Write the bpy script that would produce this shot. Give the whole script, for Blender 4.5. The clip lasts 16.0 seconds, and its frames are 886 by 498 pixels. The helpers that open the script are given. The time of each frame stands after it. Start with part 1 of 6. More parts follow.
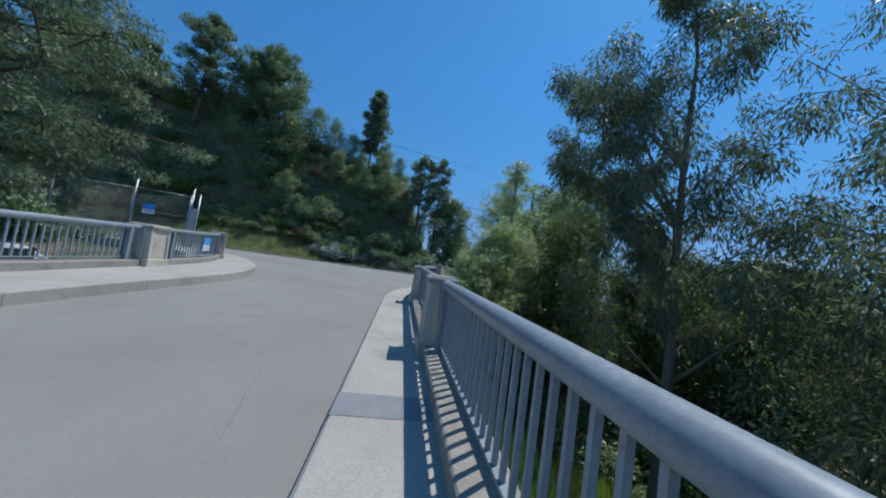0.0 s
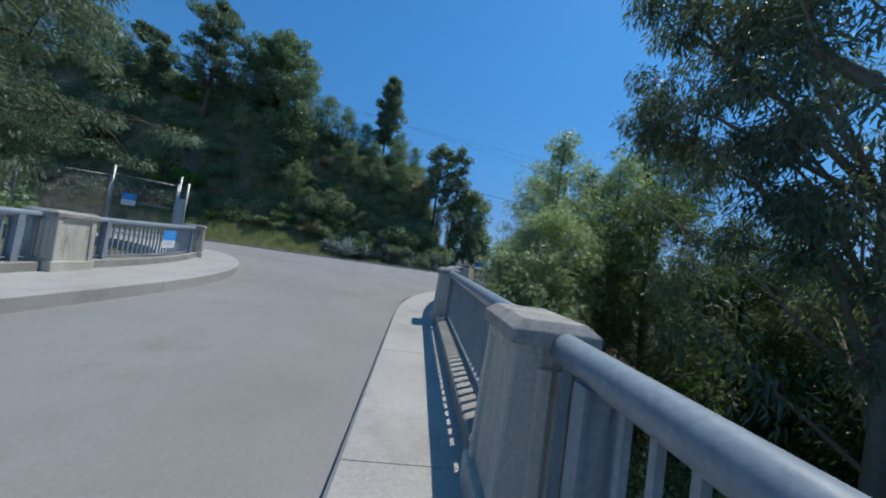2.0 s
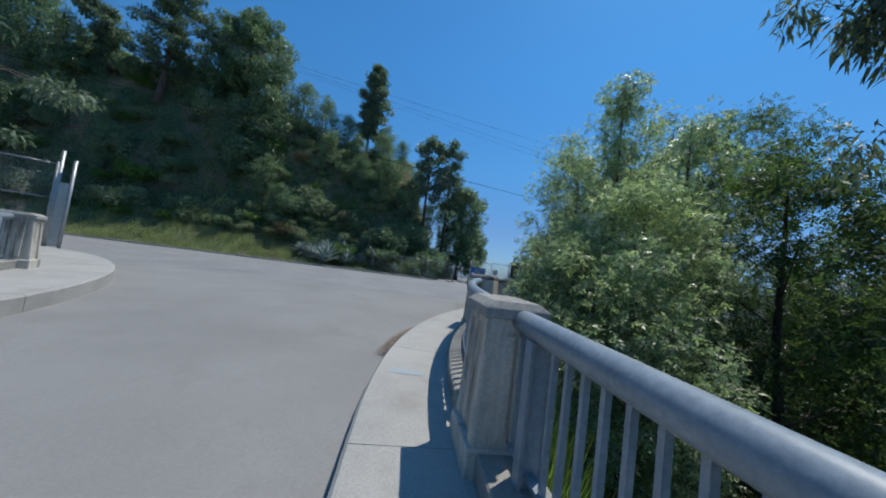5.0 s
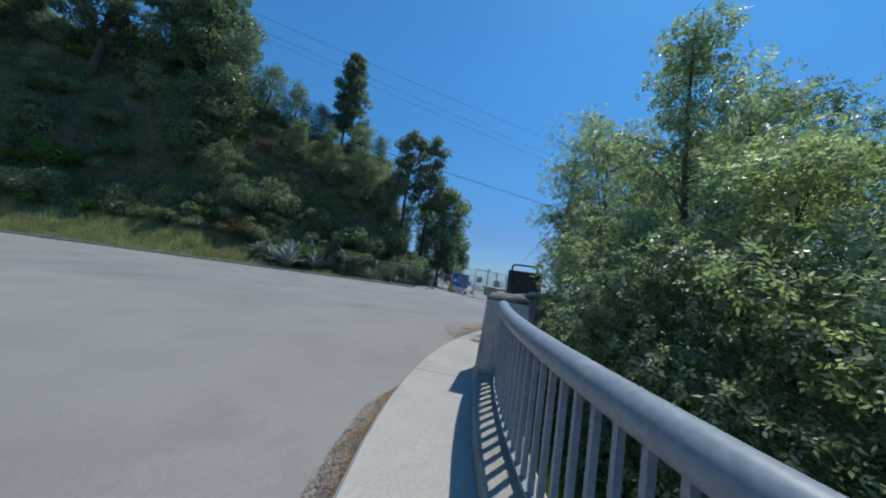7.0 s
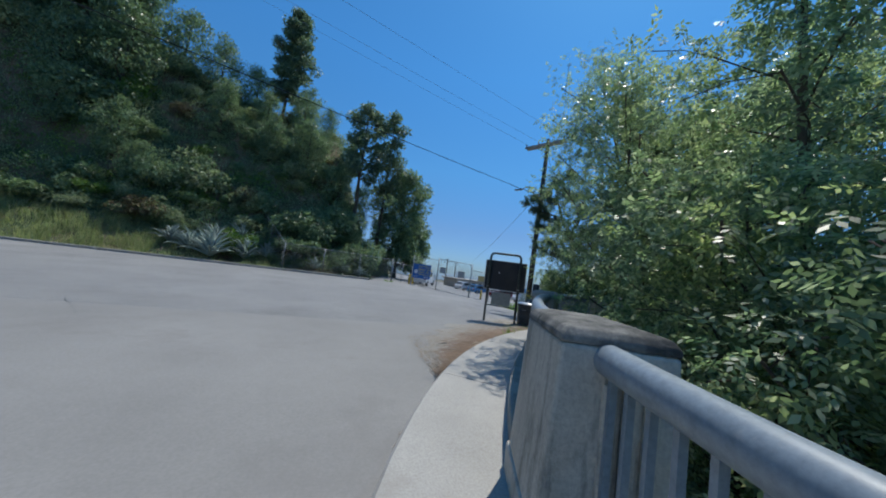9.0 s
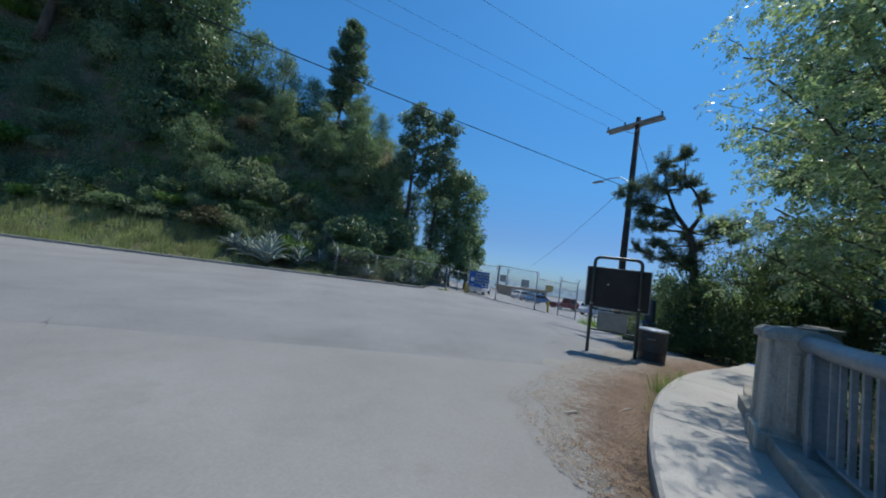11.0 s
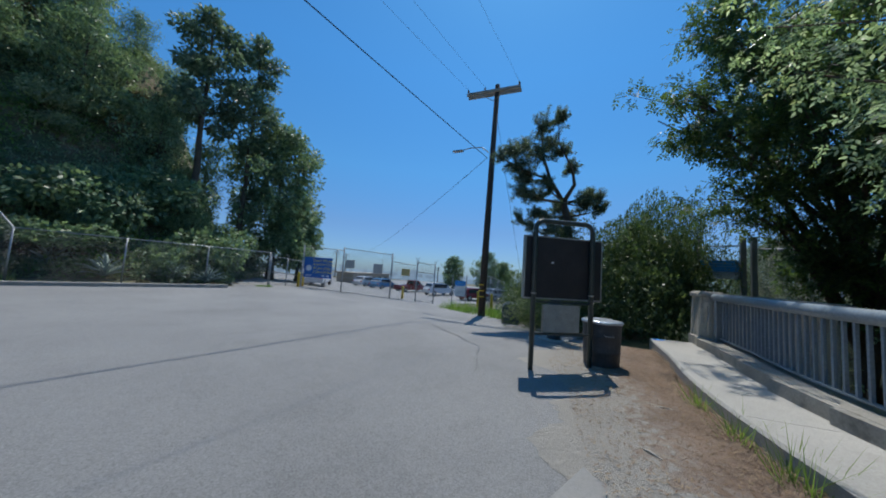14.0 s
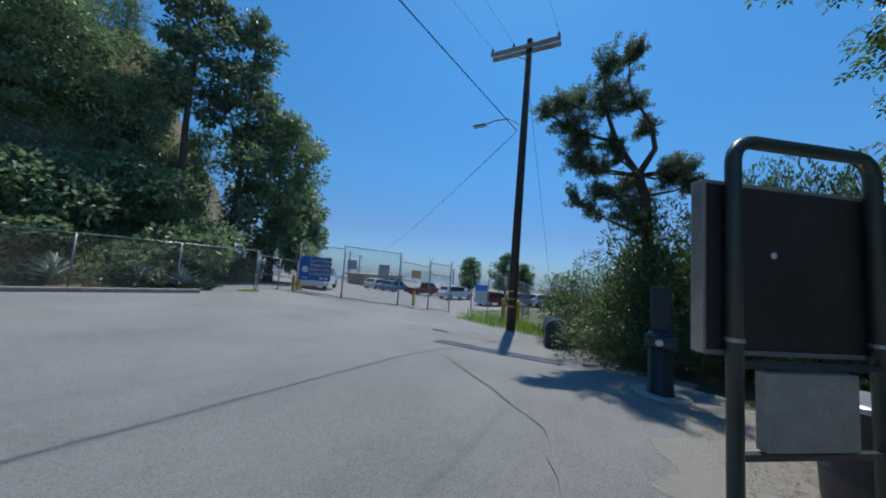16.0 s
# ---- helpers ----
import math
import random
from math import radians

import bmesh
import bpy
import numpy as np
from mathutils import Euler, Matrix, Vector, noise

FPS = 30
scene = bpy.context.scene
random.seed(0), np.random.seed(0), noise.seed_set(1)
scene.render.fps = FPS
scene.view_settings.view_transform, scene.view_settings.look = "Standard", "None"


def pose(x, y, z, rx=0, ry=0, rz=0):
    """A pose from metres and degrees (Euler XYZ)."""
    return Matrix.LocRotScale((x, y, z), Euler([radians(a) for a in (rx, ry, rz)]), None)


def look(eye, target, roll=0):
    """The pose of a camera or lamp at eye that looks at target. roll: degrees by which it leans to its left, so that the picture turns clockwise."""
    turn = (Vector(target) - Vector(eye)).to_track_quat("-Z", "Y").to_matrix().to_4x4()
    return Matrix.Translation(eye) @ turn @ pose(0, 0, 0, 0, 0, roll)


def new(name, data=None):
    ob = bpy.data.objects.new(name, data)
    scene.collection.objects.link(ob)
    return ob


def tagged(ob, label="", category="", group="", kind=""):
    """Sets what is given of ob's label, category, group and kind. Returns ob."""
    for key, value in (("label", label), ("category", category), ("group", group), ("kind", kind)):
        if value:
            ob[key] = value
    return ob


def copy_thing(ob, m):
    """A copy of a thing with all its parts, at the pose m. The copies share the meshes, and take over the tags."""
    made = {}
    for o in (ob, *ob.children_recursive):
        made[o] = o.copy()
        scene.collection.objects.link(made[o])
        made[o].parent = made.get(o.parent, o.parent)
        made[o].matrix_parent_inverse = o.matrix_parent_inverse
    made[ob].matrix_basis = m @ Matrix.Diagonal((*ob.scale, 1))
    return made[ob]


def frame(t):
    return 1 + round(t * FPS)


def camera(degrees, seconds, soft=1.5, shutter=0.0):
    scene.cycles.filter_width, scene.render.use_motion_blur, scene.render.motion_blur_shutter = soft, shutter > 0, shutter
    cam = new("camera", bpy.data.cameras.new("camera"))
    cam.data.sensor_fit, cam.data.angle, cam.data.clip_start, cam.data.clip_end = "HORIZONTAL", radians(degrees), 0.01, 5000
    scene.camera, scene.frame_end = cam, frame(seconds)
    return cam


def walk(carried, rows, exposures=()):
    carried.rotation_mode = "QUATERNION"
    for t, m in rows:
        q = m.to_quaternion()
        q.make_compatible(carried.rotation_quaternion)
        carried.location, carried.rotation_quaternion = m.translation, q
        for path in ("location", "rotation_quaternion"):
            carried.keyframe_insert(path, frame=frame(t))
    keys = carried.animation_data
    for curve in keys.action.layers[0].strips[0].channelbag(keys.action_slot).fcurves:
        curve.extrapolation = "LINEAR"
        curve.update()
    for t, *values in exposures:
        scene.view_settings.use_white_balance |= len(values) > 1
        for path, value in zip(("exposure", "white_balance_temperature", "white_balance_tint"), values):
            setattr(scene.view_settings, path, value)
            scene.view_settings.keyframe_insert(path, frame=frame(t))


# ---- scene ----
EXPO, SKY, SUN = 0.1, 0.15, 3.4
cam = camera(112.7, 16.0, soft=1.9)
# seconds, eye x y z, turn about x y z in degrees
ROWS = [
    (0.0, -0.054, -0.013, 1.610, 93.83, -8.22, -8.09),
    (0.5, -0.076, 0.728, 1.655, 92.78, -8.58, -4.87),
    (1.0, -0.082, 1.499, 1.670, 92.24, -8.29, -5.02),
    (1.5, -0.053, 2.308, 1.708, 92.27, -8.17, -5.32),
    (2.0, -0.133, 3.083, 1.730, 92.44, -8.06, -5.05),
    (2.5, -0.163, 3.856, 1.755, 92.55, -7.92, -4.13),
    (3.0, -0.208, 4.608, 1.769, 92.59, -8.04, -3.42),
    (3.5, -0.188, 5.396, 1.755, 92.91, -7.89, -4.97),
    (4.0, -0.186, 6.103, 1.758, 93.01, -7.21, -6.36),
    (6.5, -0.269, 9.770, 1.862, 94.72, -8.68, -9.70),
    (7.0, -0.183, 10.490, 1.884, 94.99, -8.24, -11.91),
    (7.5, -0.156, 11.225, 1.914, 95.13, -8.06, -14.09),
    (8.0, -0.108, 11.941, 1.930, 95.02, -8.28, -16.33),
    (8.5, 0.045, 12.625, 1.924, 94.65, -7.91, -19.31),
    (9.0, 0.203, 13.301, 1.914, 94.15, -7.62, -20.20),
    (9.5, 0.236, 13.913, 1.911, 93.74, -7.99, -16.71),
    (10.0, 0.247, 14.549, 1.913, 93.48, -8.05, -10.11),
    (12.5, -0.005, 18.293, 1.801, 95.91, -4.72, -20.44),
    (13.0, 0.232, 19.038, 1.799, 95.51, -4.30, -30.52),
    (13.5, 0.642, 19.718, 1.799, 95.09, -4.14, -37.64),
    (14.0, 1.114, 20.350, 1.812, 94.45, -3.85, -41.98),
    (14.5, 1.653, 20.951, 1.815, 93.84, -3.87, -43.43),
    (15.0, 2.123, 21.579, 1.828, 93.65, -4.16, -42.35),
    (15.5, 2.637, 22.174, 1.826, 94.33, -4.08, -43.44),
    (16.0, 3.102, 22.761, 1.842, 94.56, -4.02, -39.00),
]
walk(cam, [(t, pose(*p)) for t, *p in ROWS], exposures=[(0.0, EXPO), (16.0, EXPO)])

# ---- world, sun ----
SUN_AZ, SUN_EL = 56.0, 65.0  # clockwise from +y, above the horizon
world = bpy.data.worlds.new("sky")
scene.world = world
world.use_nodes = True
wn = world.node_tree
sky = wn.nodes.new("ShaderNodeTexSky")
sky.sky_type = "NISHITA"
sky.sun_disc = False
sky.sun_elevation, sky.sun_rotation = radians(SUN_EL), radians(SUN_AZ)
sky.air_density, sky.dust_density, sky.ozone_density, sky.altitude = 1.0, 0.6, 1.3, 800
tint = wn.nodes.new("ShaderNodeMix")
tint.data_type, tint.blend_type = "RGBA", "MULTIPLY"
tint.inputs[0].default_value = 1.0
# haze towards the horizon, all the way round
where = wn.nodes.new("ShaderNodeTexCoord")
axes = wn.nodes.new("ShaderNodeSeparateXYZ")
haze_ramp = wn.nodes.new("ShaderNodeValToRGB")
wn.links.new(where.outputs["Generated"], axes.inputs[0])
wn.links.new(axes.outputs[2], haze_ramp.inputs[0])
stops = haze_ramp.color_ramp.elements
stops[0].position, stops[0].color = 0.0, (0.225, 0.36, 0.60, 1)
stops[1].position, stops[1].color = 0.57, (0.265, 0.715, 1.0, 1)
for at, tone in ((0.14, (0.275, 0.42, 0.61, 1)), (0.32, (0.275, 0.62, 0.83, 1))):
    stops.new(at).color = tone
wn.links.new(haze_ramp.outputs[0], tint.inputs[7])
wn.links.new(sky.outputs[0], tint.inputs[6])
wn.links.new(tint.outputs[2], wn.nodes["Background"].inputs[0])
wn.nodes["Background"].inputs[1].default_value = SKY
sun = new("sun", bpy.data.lights.new("sun", "SUN"))
sun.data.energy, sun.data.angle, sun.data.color = SUN, radians(0.6), (1.0, 0.97, 0.90)
sv = Vector((math.sin(radians(SUN_AZ)) * math.cos(radians(SUN_EL)), math.cos(radians(SUN_AZ)) * math.cos(radians(SUN_EL)), math.sin(radians(SUN_EL))))
sun.matrix_world = look(sv * 200, (0, 0, 0))


# ---- materials ----
def nodes_of(name):
    m = bpy.data.materials.new(name)
    m.use_nodes = True
    nt = m.node_tree
    return m, nt, nt.nodes["Principled BSDF"]


def ramp(nt, fac, stops):
    r = nt.nodes.new("ShaderNodeValToRGB")
    while len(r.color_ramp.elements) < len(stops):
        r.color_ramp.elements.new(0.5)
    for e, (p, c) in zip(r.color_ramp.elements, stops):
        e.position, e.color = p, (*c, 1)
    nt.links.new(fac, r.inputs[0])
    return r.outputs[0]


def tex(nt, scale, detail=6.0, rough=0.6, coords=None, stretch=None):
    n = nt.nodes.new("ShaderNodeTexNoise")
    n.inputs["Scale"].default_value, n.inputs["Detail"].default_value, n.inputs["Roughness"].default_value = scale, detail, rough
    if coords is None:
        coords = nt.nodes.new("ShaderNodeNewGeometry").outputs["Position"]
    if stretch:
        mp = nt.nodes.new("ShaderNodeMapping")
        mp.inputs["Scale"].default_value = stretch
        nt.links.new(coords, mp.inputs[0])
        coords = mp.outputs[0]
    nt.links.new(coords, n.inputs["Vector"])
    return n.outputs["Fac"]


def mix(nt, kind, fac, a, b):
    n = nt.nodes.new("ShaderNodeMix")
    n.data_type, n.blend_type = "RGBA", kind
    for sock, v in ((n.inputs[0], fac), (n.inputs[6], a), (n.inputs[7], b)):
        if isinstance(v, (int, float)):
            sock.default_value = v
        elif isinstance(v, tuple):
            sock.default_value = (*v, 1)
        else:
            nt.links.new(v, sock)
    return n.outputs[2]


def bump(nt, bsdf, height, strength, dist):
    b = nt.nodes.new("ShaderNodeBump")
    b.inputs["Strength"].default_value, b.inputs["Distance"].default_value = strength, dist
    nt.links.new(height, b.inputs["Height"])
    nt.links.new(b.outputs[0], bsdf.inputs["Normal"])


def surface(name, dark, light, big=0.6, fine=25.0, rough=0.85, metal=0.0, relief=0.4, dist=0.01, stain=None, stain_scale=1.5, stretch=None, stain_at=(0.55, 0.72), speck=0.22):
    """A worn surface: two scales of tone, an optional stain colour, fine relief."""
    m, nt, b = nodes_of(name)
    c = ramp(nt, tex(nt, big, 8, 0.65, stretch=stretch), [(0.32, dark), (0.68, light)])
    grain = ramp(nt, tex(nt, fine, 4, 0.7), [(0.3, (1 - speck,) * 3), (0.7, (1 + 0.55 * speck,) * 3)])
    c = mix(nt, "MULTIPLY", 1.0, c, grain)
    if stain:
        f = ramp(nt, tex(nt, stain_scale, 9, 0.7, stretch=stretch), [(stain_at[0], (0, 0, 0)), (stain_at[1], (1, 1, 1))])
        c = mix(nt, "MIX", f, c, stain)
    nt.links.new(c, b.inputs["Base Color"])
    b.inputs["Roughness"].default_value, b.inputs["Metallic"].default_value = rough, metal
    if relief:
        bump(nt, b, tex(nt, fine * 1.7, 5, 0.7), relief, dist)
    return m


def plain(name, colour, rough=0.5, metal=0.0, wear=0.12, scale=9.0):
    lo = tuple(v * (1 - wear) for v in colour)
    hi = tuple(min(1, v * (1 + wear)) for v in colour)
    return surface(name, lo, hi, scale, 60, rough, metal, 0.12, 0.003)


def leafy(name, tones, rough=0.45, through_light=0.35, glow=(1.2, 1.4, 0.75), second=None, gloss=0.5):
    """Leaves: a tone for each leaf, a soft second scale, some light coming through."""
    m, nt, b = nodes_of(name)
    isl = nt.nodes.new("ShaderNodeNewGeometry")
    c = ramp(nt, isl.outputs["Random Per Island"], [(i / max(1, len(tones) - 1), t) for i, t in enumerate(tones)])
    patch = ramp(nt, tex(nt, 0.7, 3), [(0.3, (0.75, 0.75, 0.75)), (0.7, (1.2, 1.2, 1.15))])
    c = mix(nt, "MULTIPLY", 1.0, c, patch)
    if second:
        spot = ramp(nt, tex(nt, 1.3, 4), [(0.47, (0, 0, 0)), (0.60, (1, 1, 1))])
        mx2 = nt.nodes.new("ShaderNodeMix")
        mx2.data_type = "RGBA"
        nt.links.new(spot, mx2.inputs[0])
        nt.links.new(c, mx2.inputs[6])
        nt.links.new(mix(nt, "MULTIPLY", 1.0, c, second), mx2.inputs[7])
        c = mx2.outputs[2]
    b.inputs["Specular IOR Level"].default_value = gloss
    nt.links.new(c, b.inputs["Base Color"])
    b.inputs["Roughness"].default_value = rough
    tr = nt.nodes.new("ShaderNodeBsdfTranslucent")
    warm = mix(nt, "MULTIPLY", 1.0, c, glow)
    nt.links.new(warm, tr.inputs["Color"])
    mx = nt.nodes.new("ShaderNodeMixShader")
    mx.inputs[0].default_value = through_light
    nt.links.new(b.outputs[0], mx.inputs[1])
    nt.links.new(tr.outputs[0], mx.inputs[2])
    nt.links.new(mx.outputs[0], nt.nodes["Material Output"].inputs[0])
    return m


M_DECK = surface("deck_concrete", (0.216, 0.21, 0.199), (0.274, 0.267, 0.253), 0.35, 40, 0.9, speck=0.12, relief=0.25, stain=(0.2, 0.19, 0.18), stain_scale=0.5)
M_ROAD = surface("old_asphalt", (0.222, 0.22, 0.216), (0.312, 0.309, 0.302), 0.4, 75, 0.9, speck=0.42, relief=1.0, dist=0.012, stain=(0.2, 0.198, 0.195), stain_scale=0.8)
M_WALK = surface("pavement_concrete", (0.345, 0.333, 0.305), (0.435, 0.418, 0.385), 0.8, 60, 0.9, relief=0.3, stain=(0.29, 0.27, 0.24), stain_scale=1.1)
M_KERB = surface("kerb_concrete", (0.24, 0.23, 0.205), (0.36, 0.34, 0.30), 2.0, 40, 0.9, stain=(0.15, 0.14, 0.125), stain_scale=3)
M_PIER = surface("weathered_concrete", (0.43, 0.395, 0.33), (0.64, 0.595, 0.51), 2.6, 35, 0.9, relief=0.6, stain=(0.12, 0.11, 0.095), stain_scale=3.4, stretch=(1, 1, 0.22), stain_at=(0.52, 0.68))
M_CAP = surface("lichen_concrete", (0.25, 0.24, 0.215), (0.44, 0.42, 0.38), 6.0, 40, 0.95, relief=0.6, stain=(0.09, 0.088, 0.08), stain_scale=5)
M_DARKCAP = surface("black_stained_concrete", (0.10, 0.098, 0.09), (0.34, 0.325, 0.29), 4.0, 40, 0.95, relief=0.6, stain=(0.045, 0.045, 0.042), stain_scale=3.0, stain_at=(0.45, 0.62))
M_STEEL = surface("grey_blue_paint", (0.205, 0.25, 0.285), (0.275, 0.32, 0.355), 3.0, 30, 0.42, relief=0.12, dist=0.003, stain=(0.36, 0.36, 0.36), stain_scale=4, stain_at=(0.6, 0.72))
M_SOIL = surface("dry_soil", (0.15, 0.105, 0.07), (0.30, 0.225, 0.15), 0.5, 12, 0.95, relief=0.8, dist=0.05, stain=(0.075, 0.10, 0.045), stain_scale=0.35, stain_at=(0.42, 0.55))
M_DIRT = surface("leaf_litter_dirt", (0.165, 0.112, 0.08), (0.29, 0.208, 0.152), 1.5, 30, 0.95, relief=0.9, dist=0.03, stain=(0.10, 0.06, 0.04), stain_scale=6)
M_BARK = surface("bark", (0.06, 0.045, 0.033), (0.15, 0.115, 0.085), 3.0, 18, 0.95, relief=0.8, dist=0.03, stretch=(1, 1, 0.25))
M_GUMBARK = surface("gum_bark", (0.15, 0.11, 0.085), (0.33, 0.27, 0.22), 1.6, 18, 0.85, relief=0.5, dist=0.02, stretch=(1, 1, 0.25))
M_POLE = surface("creosote_wood", (0.035, 0.026, 0.02), (0.085, 0.065, 0.05), 3.0, 30, 0.85, relief=0.5, stretch=(1, 1, 0.1))
M_ARM = surface("grey_weathered_wood", (0.26, 0.23, 0.19), (0.42, 0.38, 0.33), 3.0, 30, 0.85)
M_GALV = plain("galvanised_steel", (0.36, 0.37, 0.375), 0.45, 0.6)
M_WIRE = plain("wire", (0.20, 0.205, 0.21), 0.5, 0.6)
M_THINWIRE = plain("bare_wire", (0.18, 0.22, 0.26), 0.5, 0.3)
M_CABLE = plain("cable_black", (0.02, 0.02, 0.022), 0.6)
M_DKGREEN = plain("dark_green_paint", (0.035, 0.05, 0.047), 0.4, 0.0, 0.2)
M_BOARD = surface("dark_board_back", (0.022, 0.018, 0.018), (0.042, 0.033, 0.032), 2.0, 40, 0.6, relief=0.15)
M_TRIM = plain("aluminium_trim", (0.42, 0.42, 0.40), 0.35, 0.7)
M_SHEET = plain("tan_sheet", (0.34, 0.32, 0.28), 0.6)
M_CAN = surface("charcoal_can", (0.035, 0.037, 0.04), (0.07, 0.072, 0.075), 5.0, 30, 0.55, stain=(0.13, 0.13, 0.13), stain_scale=7, stain_at=(0.6, 0.75))
M_LID = surface("bare_metal_lid", (0.55, 0.57, 0.58), (0.72, 0.74, 0.75), 8.0, 60, 0.3, 0.85, 0.15)
M_BLUE = plain("sign_blue", (0.025, 0.30, 0.78), 0.4, 0, 0.06)
M_BANNER = plain("banner_blue", (0.018, 0.13, 0.43), 0.45, 0, 0.06)
M_WHITE = plain("sign_white", (0.72, 0.74, 0.76), 0.5, 0, 0.05)
M_PALESIGN = plain("sign_pale_blue", (0.16, 0.46, 0.80), 0.5, 0, 0.04)
M_GREYSIGN = plain("sign_grey", (0.45, 0.52, 0.60), 0.5, 0, 0.04)
M_YELLOW = plain("yellow_paint", (0.62, 0.42, 0.03), 0.5, 0, 0.15)
M_LETTER = plain("sign_yellow", (0.75, 0.62, 0.12), 0.5, 0, 0.03)
M_ORANGE = plain("sign_tan", (0.55, 0.40, 0.16), 0.6, 0, 0.06)
M_FOUNT = plain("fountain_blue", (0.009, 0.032, 0.052), 0.4, 0, 0.2)
M_BLACK = plain("black_rubber", (0.018, 0.018, 0.02), 0.6)
M_GLASS = plain("dark_car_glass", (0.03, 0.036, 0.042), 0.12, 0, 0.05)
M_TRIMPOST = plain("grey_post_paint", (0.20, 0.21, 0.21), 0.6)
M_INSUL = plain("porcelain_brown", (0.10, 0.06, 0.05), 0.25)

M_PALEBLUE = surface("pale_blue_mark", (0.30, 0.37, 0.42), (0.40, 0.42, 0.40), 14.0, 60, 0.9)
M_STICK = plain("bleached_wood", (0.46, 0.42, 0.36), 0.8)
M_CRACK = plain("crack_dark", (0.06, 0.058, 0.055), 0.95)
M_TAR = surface("tar_seam", (0.165, 0.164, 0.162), (0.215, 0.213, 0.21), 2.0, 40, 0.8)
M_PATCH = surface("grey_patch", (0.20, 0.215, 0.235), (0.26, 0.275, 0.295), 4.0, 50, 0.9)

L_ASH = leafy("ash_leaves", [(0.135, 0.19, 0.115), (0.235, 0.30, 0.18), (0.34, 0.40, 0.255), (0.52, 0.55, 0.42)], 0.36, 0.58, (1.08, 1.26, 0.92), (1.18, 1.1, 0.85), 0.5)
L_PLANE = leafy("broad_tree_leaves", [(0.045, 0.075, 0.042), (0.08, 0.12, 0.065), (0.13, 0.17, 0.085)], 0.45, 0.56, (1.2, 1.4, 0.7), (1.2, 1.15, 0.85), 0.4)
L_GUM = leafy("gum_leaves", [(0.085, 0.12, 0.09), (0.14, 0.18, 0.125), (0.21, 0.245, 0.17)], 0.5, 0.42, (1.1, 1.2, 0.8), None, 0.4)
L_PINE = leafy("pine_needles", [(0.095, 0.145, 0.10), (0.16, 0.225, 0.15), (0.25, 0.32, 0.205)], 0.5, 0.42, (1.05, 1.15, 0.85))
L_CEDAR = leafy("cedar_needles", [(0.10, 0.145, 0.10), (0.16, 0.215, 0.14), (0.23, 0.285, 0.19)], 0.55, 0.35, (1.1, 1.2, 0.85))
L_OAK = leafy("oak_leaves", [(0.105, 0.16, 0.10), (0.185, 0.265, 0.15), (0.285, 0.37, 0.20)], 0.45, 0.42, (1.1, 1.2, 0.85))
L_SAGE = leafy("sage_leaves", [(0.19, 0.245, 0.145), (0.29, 0.35, 0.21), (0.40, 0.44, 0.29)], 0.6, 0.4, (1.1, 1.2, 0.8))
L_BRIGHT = leafy("bright_shrub_leaves", [(0.08, 0.15, 0.035), (0.14, 0.24, 0.055), (0.20, 0.30, 0.08)], 0.5, 0.4)
L_BROOM = leafy("broom_leaves", [(0.045, 0.075, 0.035), (0.09, 0.135, 0.06), (0.19, 0.235, 0.11)], 0.45, 0.35)
L_BROWN = leafy("dry_shrub_leaves", [(0.09, 0.065, 0.04), (0.15, 0.11, 0.07), (0.13, 0.13, 0.06)], 0.8, 0.2)
L_GRASS = leafy("verge_grass", [(0.21, 0.25, 0.13), (0.31, 0.34, 0.19), (0.45, 0.43, 0.27), (0.24, 0.30, 0.15)], 0.7, 0.45)
L_WEED = leafy("green_weeds", [(0.12, 0.20, 0.05), (0.19, 0.28, 0.075), (0.27, 0.33, 0.11)], 0.7, 0.45)
L_AGAVE = leafy("agave_leaves", [(0.30, 0.38, 0.35), (0.46, 0.53, 0.50)], 0.45, 0.1, (1.0, 1.1, 0.9))
L_LITTER = leafy("litter_bits", [(0.13, 0.07, 0.04), (0.24, 0.15, 0.09), (0.33, 0.25, 0.16), (0.09, 0.05, 0.03)], 0.9, 0.05)


# ---- mesh helpers ----
def link_mesh(name, me, material, parent=None, label="", at=None):
    ob = new(name, me)
    if material is not None and not me.materials:
        me.materials.append(material)
    if parent is not None:
        ob.parent = parent
    if at is not None:
        ob.matrix_basis = at
    if label:
        ob["label"] = label
    return ob


def part(name, bm, material, parent=None, label="", smooth=False):
    me = bpy.data.meshes.new(name)
    bmesh.ops.recalc_face_normals(bm, faces=bm.faces)
    bm.to_mesh(me)
    bm.free()
    if smooth:
        me.shade_smooth()
    return link_mesh(name, me, material, parent, label)


def arrays(name, verts, faces, material, parent=None, label="", smooth=False, at=None):
    """A mesh from numpy arrays; all faces have the same number of corners."""
    me = bpy.data.meshes.new(name)
    n, k = faces.shape
    me.vertices.add(len(verts))
    me.vertices.foreach_set("co", np.asarray(verts, np.float32).ravel())
    me.loops.add(n * k)
    me.loops.foreach_set("vertex_index", faces.astype(np.int32).ravel())
    me.polygons.add(n)
    me.polygons.foreach_set("loop_start", np.arange(0, n * k, k, dtype=np.int32))
    me.update(calc_edges=True)
    if smooth:
        me.shade_smooth()
    return link_mesh(name, me, material, parent, label, at)


def thing(name, label, category, at=None, group="", kind=""):
    ob = new(name)
    ob.empty_display_size = 0.2
    if at is not None:
        ob.matrix_basis = at
    return tagged(ob, label, category, group, kind)


